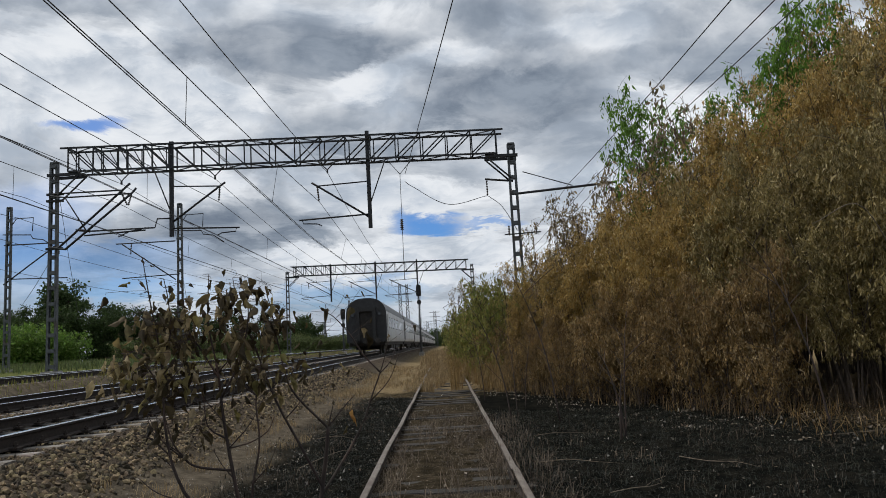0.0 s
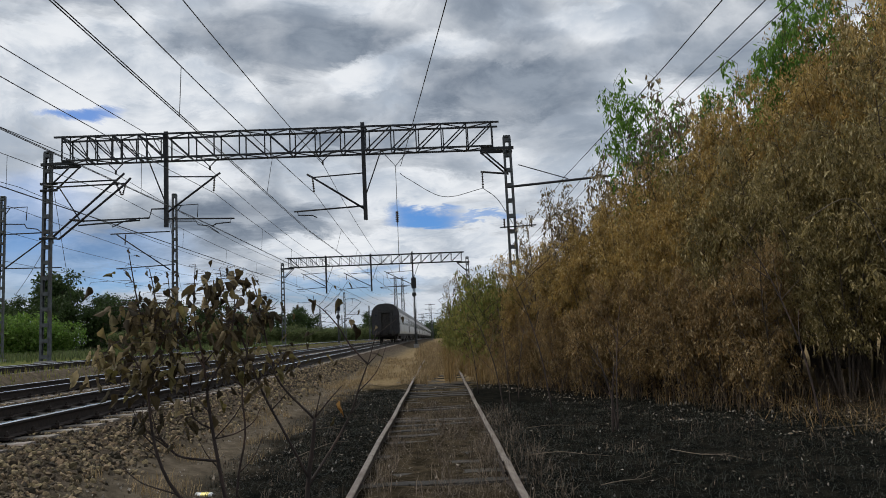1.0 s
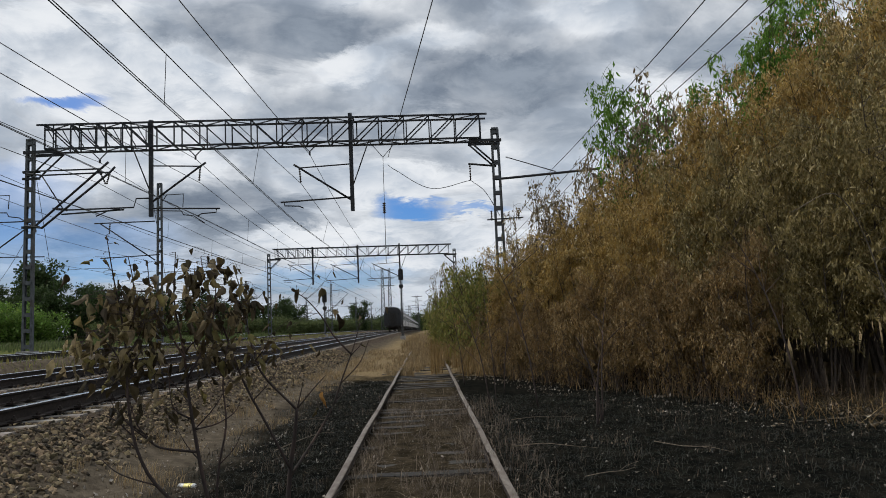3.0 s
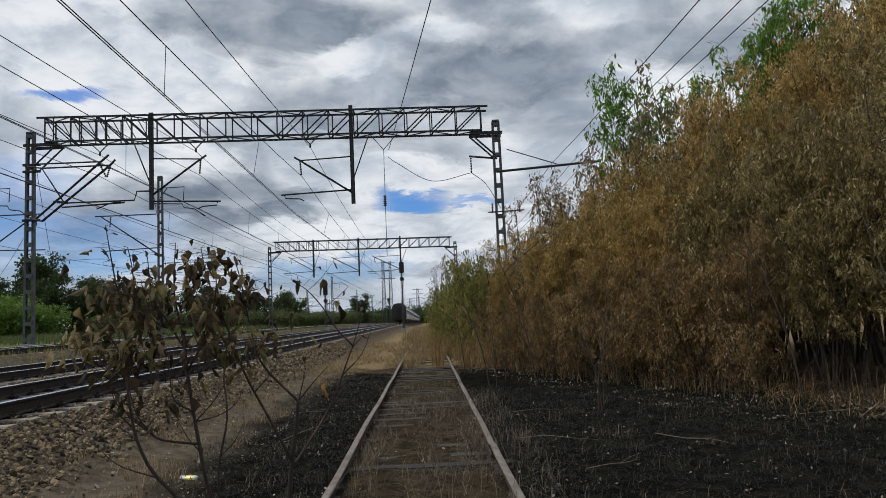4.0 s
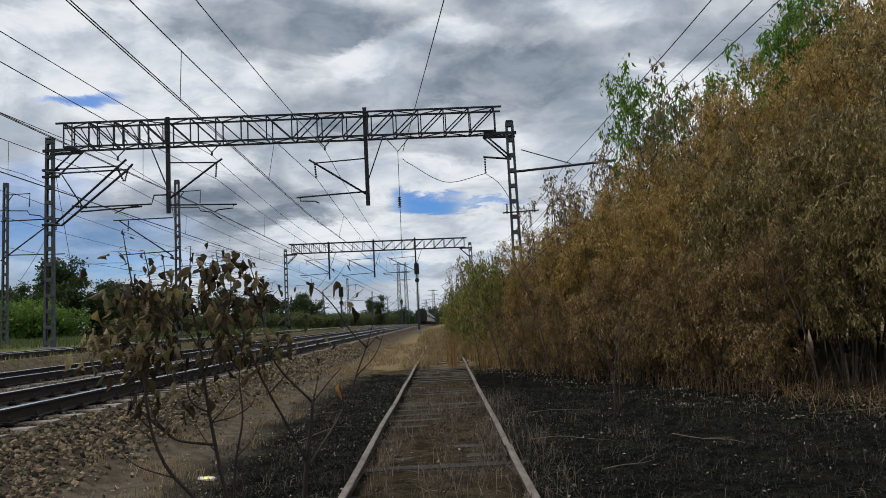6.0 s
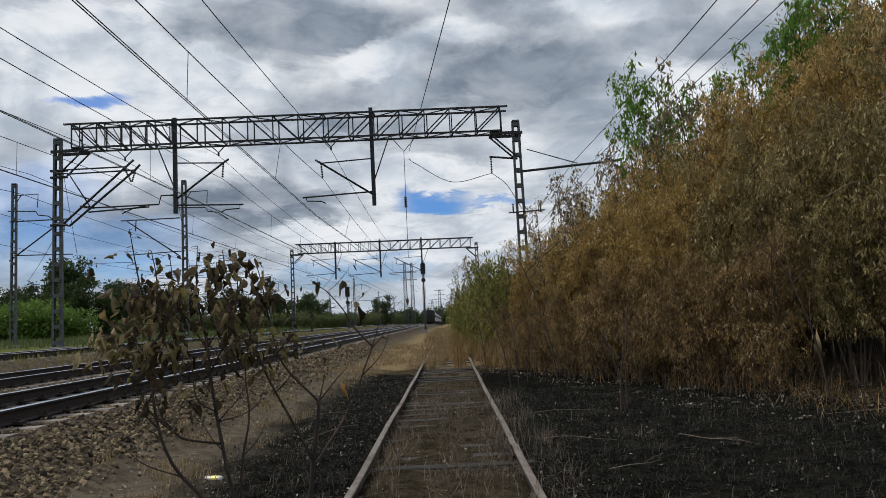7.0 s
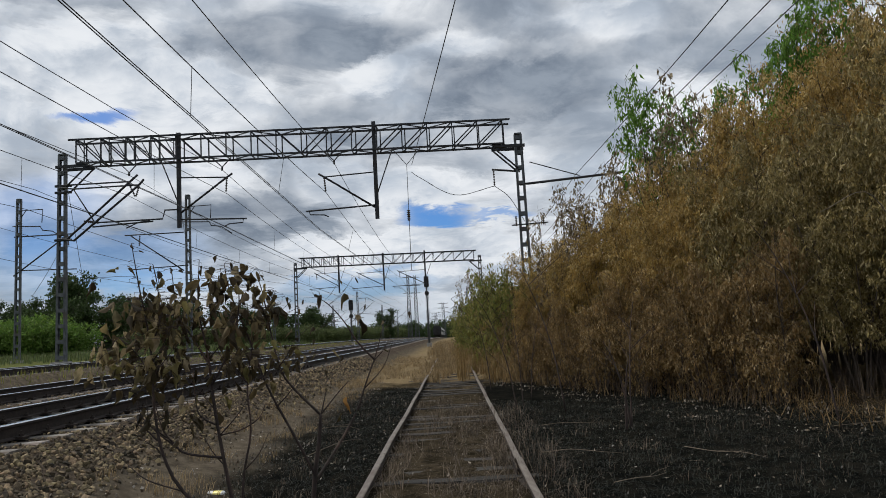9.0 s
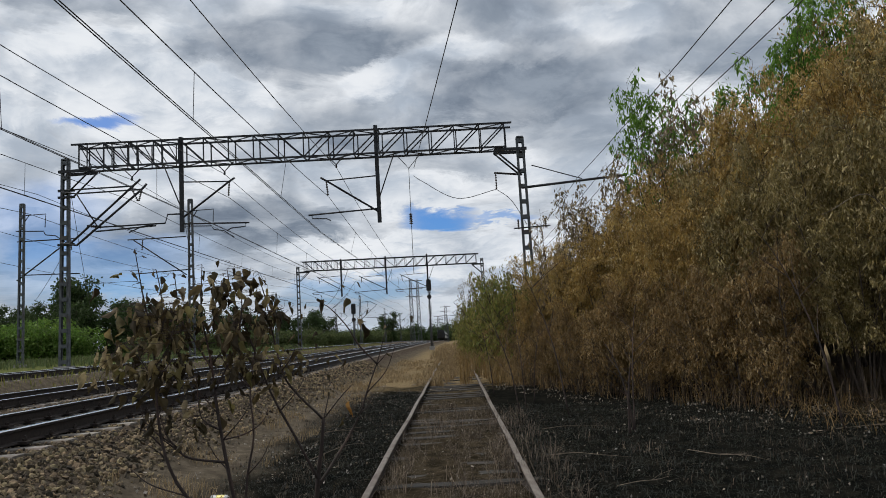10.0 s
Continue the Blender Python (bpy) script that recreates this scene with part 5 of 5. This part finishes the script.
def build_sapling():
    rnd = random.Random(8)
    sap = thing("birch_sapling", pose(-0.6, 2.7, -0.17), "half-dead birch sapling with curled dry brown leaves", "sapling")
    base = Vector((-0.6, 2.7, -0.17))

    def stem(name, pts, r0, r1, parent=sap, n=5):
        line = curve_pts([Vector(p) - base for p in pts], n)
        bm = bmesh.new()
        tube(bm, line, [r0 + (r1 - r0) * i / (len(line) - 1) for i in range(len(line))], 7)
        part(name, bm, M_TWIG, parent, "", True)
        return line

    a = stem("stem", [(-0.60, 2.66, -0.2), (-0.63, 2.62, 0.6), (-0.693, 2.6, 0.952), (-0.737, 2.6, 1.212), (-0.757, 2.6, 1.395), (-0.791, 2.6, 1.581), (-0.786, 2.6, 1.764)], 0.010, 0.0015)
    b = stem("stem", [(-0.5, 2.78, -0.2), (-0.434, 2.8, 0.787), (-0.402, 2.8, 1.045), (-0.39, 2.8, 1.156)], 0.012, 0.006)
    c = stem("stem", [(-0.58, 2.6, -0.2), (-0.66, 2.53, 0.68), (-0.851, 2.5, 0.995), (-0.911, 2.5, 1.193), (-0.927, 2.5, 1.447), (-0.967, 2.5, 1.666), (-0.994, 2.5, 1.824)], 0.008, 0.0013)
    d = stem("stem", [(-0.62, 2.68, -0.2), (-0.66, 2.65, 0.8), (-0.623, 2.65, 1.12), (-0.631, 2.65, 1.3), (-0.582, 2.65, 1.573)], 0.006, 0.0015)
    limbs = [stem("limb", pts, r, 0.0015) for pts, r in (
        ([(-0.417, 2.8, 0.92), (-0.491, 2.76, 1.089), (-0.583, 2.75, 1.274), (-0.654, 2.75, 1.471), (-0.721, 2.75, 1.649), (-0.741, 2.75, 1.76)], 0.006),
        ([(-0.39, 2.8, 1.15), (-0.518, 2.8, 1.289), (-0.56, 2.8, 1.4), (-0.603, 2.8, 1.624), (-0.62, 2.8, 1.691)], 0.005),
        ([(-0.42, 2.8, 0.9), (-0.329, 2.92, 1.041), (-0.267, 2.95, 1.151), (-0.229, 2.95, 1.252), (-0.183, 2.95, 1.366), (-0.151, 2.95, 1.469)], 0.006),
        ([(-0.19, 2.95, 1.35), (-0.258, 2.95, 1.427), (-0.308, 2.95, 1.511), (-0.369, 2.95, 1.584), (-0.415, 2.95, 1.617)], 0.004),
        ([(-0.39, 2.8, 1.15), (-0.365, 2.8, 1.248)], 0.003),
        ([(-0.392, 2.8, 1.15), (-0.327, 2.8, 1.225), (-0.276, 2.8, 1.277)], 0.003),
        ([(-0.711, 2.6, 1.04), (-0.835, 2.58, 1.065), (-0.879, 2.58, 1.102), (-0.924, 2.58, 1.164), (-0.958, 2.58, 1.3)], 0.005),
        ([(-0.73, 2.6, 1.156), (-0.78, 2.6, 1.184), (-0.804, 2.6, 1.226), (-0.815, 2.6, 1.36)], 0.004),
        ([(-0.905, 2.5, 1.125), (-0.951, 2.48, 1.179), (-1.009, 2.48, 1.204)], 0.003),
        ([(-0.818, 2.5, 0.95), (-0.933, 2.48, 0.998), (-1.0, 2.48, 1.052)], 0.003),
        ([(-0.752, 2.6, 1.37), (-0.81, 2.58, 1.48), (-0.86, 2.58, 1.564), (-0.882, 2.58, 1.729)], 0.004),
        ([(-0.745, 2.6, 1.302), (-0.691, 2.62, 1.412), (-0.663, 2.62, 1.493), (-0.646, 2.62, 1.617), (-0.665, 2.62, 1.712)], 0.004),
        ([(-0.92, 2.5, 1.34), (-0.969, 2.48, 1.43), (-1.027, 2.48, 1.481), (-1.063, 2.48, 1.454)], 0.003),
        ([(-0.927, 2.5, 1.447), (-0.894, 2.5, 1.544), (-0.901, 2.5, 1.663), (-0.917, 2.5, 1.744)], 0.003),
        ([(-0.722, 2.6, 1.119), (-0.645, 2.62, 1.135), (-0.583, 2.62, 1.172), (-0.557, 2.62, 1.222)], 0.003))]
    lines = [a, b, c, d] + limbs
    for k in range(26):
        line = lines[(0, 2, 3, 4, 5, 6, 10, 14)[k % 8]]
        i = rnd.randrange(len(line) // 3, len(line) * 5 // 6)
        p = line[i] + base
        if p.z > 1.42:
            continue
        s, ln = rnd.choice((-1, 1)), rnd.uniform(0.06, 0.2)
        lines.append(stem("shoot", [p, p + Vector((s * ln * 0.45, rnd.uniform(-0.04, 0.04), ln * 0.45)), p + Vector((s * ln * 0.7, rnd.uniform(-0.06, 0.06), ln))], 0.0026, 0.001, sap, 3))
    joints = [p for line in lines for p in line if p.z + base.z > 0.9]
    dark_shapes = [dry_leaf(k, L_DRY) for k in range(11)]
    pale_shapes = [dry_leaf(k, L_PALE) for k in range(11)]
    orange_shapes = [dry_leaf(k, L_ORANGE) for k in range(3)]
    spots = []

    def cluster(x, y, z, rx, rz, count, lo=0.35, hi=0.9, pale=0.28):
        """Leaves round one part of the crown: place, half sizes, how many, how large, how many of them pale."""
        for _ in range(int(count * 1.5)):
            q = Vector((rnd.gauss(x, rx * 0.55), rnd.gauss(y, 0.09), rnd.gauss(z, rz * 0.55)))
            spots.append((q - base, 1.28 * rnd.uniform(lo, hi), rnd.random() < pale))

    cluster(-0.95, 2.52, 1.57, 0.10, 0.13, 80, pale=0.7)
    cluster(-0.86, 2.56, 1.54, 0.09, 0.13, 58, pale=0.45)
    cluster(-0.711, 2.66, 1.69, 0.09, 0.07, 32, 0.5, 0.95)
    cluster(-0.652, 2.66, 1.54, 0.11, 0.10, 54)
    cluster(-0.575, 2.75, 1.60, 0.06, 0.07, 20)
    cluster(-0.92, 2.54, 1.37, 0.13, 0.09, 48, pale=0.3)
    cluster(-0.655, 2.68, 1.38, 0.16, 0.08, 40)
    cluster(-0.86, 2.56, 1.24, 0.11, 0.06, 18, pale=0.2)
    cluster(-0.49, 2.8, 1.39, 0.11, 0.07, 18, 0.3, 0.7)
    cluster(-1.09, 2.48, 1.42, 0.04, 0.06, 12, pale=0.8)
    for x, y, z, size, pale in ((-1.0, 2.5, 1.75, 0.95, 0), (-0.992, 2.5, 1.825, 0.35, 0), (-0.972, 2.5, 1.80, 0.35, 0), (-0.927, 2.5, 1.745, 0.4, 0), (-0.893, 2.58, 1.745, 0.5, 0), (-0.854, 2.58, 1.735, 0.5, 0),
                                (-0.75, 2.7, 1.795, 0.55, 0), (-0.67, 2.62, 1.755, 0.6, 0), (-0.619, 2.8, 1.715, 0.45, 0), (-0.436, 2.95, 1.64, 0.7, 0), (-0.408, 2.95, 1.645, 1.2, 0), (-0.295, 2.95, 1.65, 1.3, 0), (-0.261, 2.95, 1.55, 1.0, 0),
                                (-0.24, 2.95, 1.54, 1.3, 0), (-0.149, 2.95, 1.515, 0.5, 0), (-0.043, 2.95, 1.545, 0.6, 0), (-0.213, 2.95, 1.58, 0.4, 0), (-0.26, 2.95, 1.70, 0.5, 0), (-0.326, 2.95, 1.685, 0.4, 0), (-0.443, 2.8, 1.61, 0.4, 0),
                                (-0.46, 2.8, 1.575, 0.5, 0), (-0.491, 2.8, 1.50, 0.7, 0), (-0.402, 2.8, 1.505, 0.7, 0), (-0.616, 2.8, 1.365, 0.7, 1), (-0.549, 2.8, 1.395, 0.5, 1), (-0.31, 2.95, 1.22, 1.1, 2), (-0.32, 2.95, 1.21, 0.9, 2), (-0.33, 2.95, 1.15, 0.75, 1),
                                (-0.863, 2.58, 1.12, 0.8, 0), (-0.365, 2.8, 1.26, 0.4, 0), (-0.154, 2.95, 1.395, 0.5, 0), (-0.36, 2.82, 1.40, 0.6, 0), (-0.31, 2.9, 1.38, 0.5, 0)):
        spots.insert(0, (Vector((x, y, z)) - base, size * 0.95, pale))
    bm = bmesh.new()
    tube(bm, [(0, 0, 0), (0.06, 0, 0.3), (0.07, 0, 0.65), (0, 0, 1)], [0.0011, 0.001, 0.0009, 0.0007], 3)
    stalk = bpy.data.meshes.new("twig")
    bm.to_mesh(stalk)
    bm.free()
    stalk.materials.append(M_TWIG)
    for q, size, pale in spots:
        p = min(joints, key=lambda j: (j - q).length_squared + 0.6 * max(0.0, j.z - q.z) ** 2)
        way = q - p
        turn = way.to_track_quat("Z", "Y").to_matrix().to_4x4()
        share("twig", stalk, sap, Matrix.Translation(p) @ turn @ Matrix.Diagonal((min(1.0, 0.25 + way.length * 3), 1, max(way.length, 0.004), 1)))
        m = pose(*q, rnd.gauss(0, 24), rnd.gauss(0, 24), rnd.uniform(0, 360)) @ Matrix.Scale(size, 4)
        share("leaf", rnd.choice((dark_shapes, pale_shapes, orange_shapes)[int(pale)]), sap, m)


build_sapling()


def bare_sapling(x, y, height, lean_x, lean_y, r, label):
    """A leafless scorched stem with a few thin side twigs."""
    rnd = random.Random(int(100 * x + y))
    z = ground_z(x, y)
    t = thing("bare_sapling", pose(x, y, z), label, "sapling", "bare scorched saplings")
    line = curve_pts([(0, 0, -0.05), (lean_x * 0.2, lean_y * 0.2, height * 0.4), (lean_x * 0.6, lean_y * 0.6, height * 0.78), (lean_x, lean_y, height)], 4)
    bm = bmesh.new()
    tube(bm, line, [r * (1 - 0.8 * i / (len(line) - 1)) for i in range(len(line))], 6)
    part("stem", bm, M_TWIG, t, "", True)
    for k in range(6):
        p = line[min(3 + k + rnd.randrange(3), len(line) - 2)]
        a, ln = rnd.uniform(0, math.tau), height * rnd.uniform(0.12, 0.28)
        bm = bmesh.new()
        tube(bm, [p, p + Vector((math.cos(a) * ln * 0.6, math.sin(a) * ln * 0.4, ln * 0.5)), p + Vector((math.cos(a) * ln, math.sin(a) * ln * 0.6, ln * 0.8))], [r * 0.35, r * 0.25, 0.0025], 4)
        part("twig", bm, M_TWIG, t)


for bx, by, bh, lx, ly, br in ((1.25, 13.2, 2.3, -0.75, 0.4, 0.014), (1.45, 14.2, 2.0, -0.1, 0.5, 0.012), (2.1, 13.0, 3.0, -0.8, 0.6, 0.016), (1.75, 15.5, 1.8, 0.3, 0.0, 0.012),
                               (2.75, 10.9, 1.9, 0.25, 0.3, 0.014), (2.7, 10.7, 1.3, -0.3, 0.1, 0.02), (2.6, 10.6, 1.0, 0.1, 0.0, 0.022), (5.3, 9.8, 3.0, -0.8, 0.5, 0.015), (1.0, 17.5, 1.9, -0.3, 0.3, 0.014)):
    bare_sapling(bx, by, bh, lx, ly, br, "leafless scorched sapling stem leaning out over the siding")


def branch(pts, r, label, group):
    b = thing("dry_branch", pose(*pts[0]), label, "branch", group)
    o = Vector(pts[0])
    line = curve_pts([Vector(p) - o for p in pts], 6)
    bm = bmesh.new()
    tube(bm, line, [r * (1 - 0.7 * i / (len(line) - 1)) for i in range(len(line))], 6)
    part("stem", bm, M_STICK, b, "", True)
    rnd = random.Random(int(1000 * abs(pts[0][0])))
    for _ in range(rnd.randrange(1, 3)):
        k = rnd.randrange(5, len(line) - 2)
        p, d = line[k], (line[k + 1] - line[k]).normalized()
        side = Vector((rnd.uniform(-0.2, 0.2), rnd.uniform(-0.2, 0.2), rnd.uniform(0.0, 0.08)))
        bm = bmesh.new()
        tube(bm, [p, p + d * 0.12 + side * 0.6, p + d * rnd.uniform(0.15, 0.4) + side], [r * 0.45, r * 0.3, 0.002], 4)
        part("twig", bm, M_STICK, b)


M_STICK = surface("pale_dry_stick", (0.09, 0.07, 0.05), (0.17, 0.135, 0.10), 30, 0.9, 0.0, 0.3)
for ax, ay, bx2, by2 in ((1.15, 8.7, 2.1, 8.5), (2.9, 8.9, 3.5, 7.9), (1.6, 6.9, 2.2, 7.3), (5.2, 9.9, 6.8, 9.6), (6.0, 9.4, 7.4, 9.2), (-1.9, 9.5, -1.3, 10.6), (-2.2, 12.5, -1.5, 12.0), (1.4, 11.2, 2.4, 11.5)):
    g0 = [(ax + (bx2 - ax) * f, ay + (by2 - ay) * f + 0.08 * math.sin(5 * f + ax), ground_z(ax + (bx2 - ax) * f, ay + (by2 - ay) * f) + 0.02 + 0.05 * math.sin(3 * f)) for f in (0, 0.35, 0.7, 1)]
    branch(g0, 0.0065, "pale dry branch fallen on the burnt ground", "fallen branches")
for ax, ay, az, bx2, by2, bz in ((6.3, 9.3, 0.0, 4.6, 8.4, 2.9), (7.2, 9.0, 0.0, 5.6, 8.2, 3.6), (6.9, 8.8, 0.0, 5.4, 8.0, 2.3)):
    branch([(ax, ay, az - 0.1), (ax - 0.1, ay - 0.1, bz * 0.55), (ax * 0.55 + bx2 * 0.45, (ay + by2) / 2, bz * 0.98), (bx2, by2, bz * 0.9)], 0.012, "pale bare branch arching out of the scorched growth", "arching branches")


# ---- litter and ballast ----
def build_can():
    m = pose(-2.4, 7.54, -0.10, 90, 0, 78)
    c = thing("drink_can", m, "pale drink can with yellow label on burnt ground", "can")
    pale = surface("pale_can_metal", (0.55, 0.56, 0.55), (0.7, 0.7, 0.68), 30, 0.35, 0.6, 0.1)
    yellow = surface("yellow_can_print", (0.62, 0.52, 0.12), (0.75, 0.66, 0.25), 30, 0.4, 0.1, 0.1)
    bm = bmesh.new()
    tube(bm, [(0, 0, -0.1), (0, 0, -0.092), (0, 0, 0.075), (0, 0, 0.1)], [0.028, 0.037, 0.037, 0.022], 14)
    part("body", bm, pale, c, "", True)
    bm = bmesh.new()
    tube(bm, [(0, 0, -0.03), (0, 0, 0.06)], 0.0385, 14)
    part("label", bm, yellow, c, "yellow printed band")


build_can()


def stone_mesh(name, seed, material):
    rnd = random.Random(seed)
    bm = bmesh.new()
    bmesh.ops.create_icosphere(bm, subdivisions=1, radius=1.0)
    k = [rnd.uniform(0.6, 1.2) for _ in range(3)]
    for v in bm.verts:
        v.co = Vector((v.co.x * k[0], v.co.y * k[1], v.co.z * k[2] * 0.6)) * rnd.uniform(0.6, 1.2)
    me = bpy.data.meshes.new(name)
    bm.to_mesh(me)
    bm.free()
    me.materials.append(material)
    return me


def build_ballast():
    rnd = random.Random(3)
    bed = thing("ballast_bed", pose(0, 0, 0), "loose brown crushed stone ballast beside the main line", "ballast", "", "structure")
    shapes = [stone_mesh("stone", k, M_STONE) for k in range(8)]
    for _ in range(300):
        x, y = rnd.uniform(-4.4, -3.45), 5.6 + 5.0 * rnd.random() ** 1.3
        s = rnd.uniform(0.025, 0.055)
        share("stone", shapes[rnd.randrange(8)], bed, pose(x, y, ground_z(x, y) + s * 0.3, rnd.uniform(0, 360), rnd.uniform(0, 360), rnd.uniform(0, 360)) @ Matrix.Scale(s, 4))
    proto = [[tuple(v.co) for v in me.vertices] for me in shapes]
    tris = [tuple(p.vertices) for p in shapes[0].polygons]
    verts, faces = [], []
    for i in range(23000):
        if i < 18500:
            x, y = (rnd.uniform(-4.75, -3.3) if i < 10000 else rnd.uniform(-8.6, -4.6)), 5.0 + 30 * rnd.random() ** 1.7
        else:
            x, y = rnd.uniform(-12.0, -8), 8 + 22 * rnd.random() ** 1.3
        if x < -4.4 and abs((y + 4) % 0.546 - 0.273) > 0.12 and x > -7.3:
            continue
        if -3.9 < x and rnd.random() < (x + 3.9) / 0.7:
            continue
        s = rnd.uniform(0.018, 0.045) * (1 if y < 16 else 1.25) * (1 if x > -4.5 else 0.7)
        m = pose(x, y, ground_z(x, y) + s * 0.2, rnd.uniform(0, 360), rnd.uniform(0, 360), rnd.uniform(0, 360)) @ Matrix.Scale(s, 4)
        b = len(verts)
        verts += [m @ Vector(v) for v in proto[i % 8]]
        faces += [(p + b, q + b, r + b) for p, q, r in tris]
    ob = new("loose_stones", mesh_of("loose_stones", verts, faces, M_STONES))
    ob.parent = bed
    tagged(ob, kind="stuff")


build_ballast()
motions()
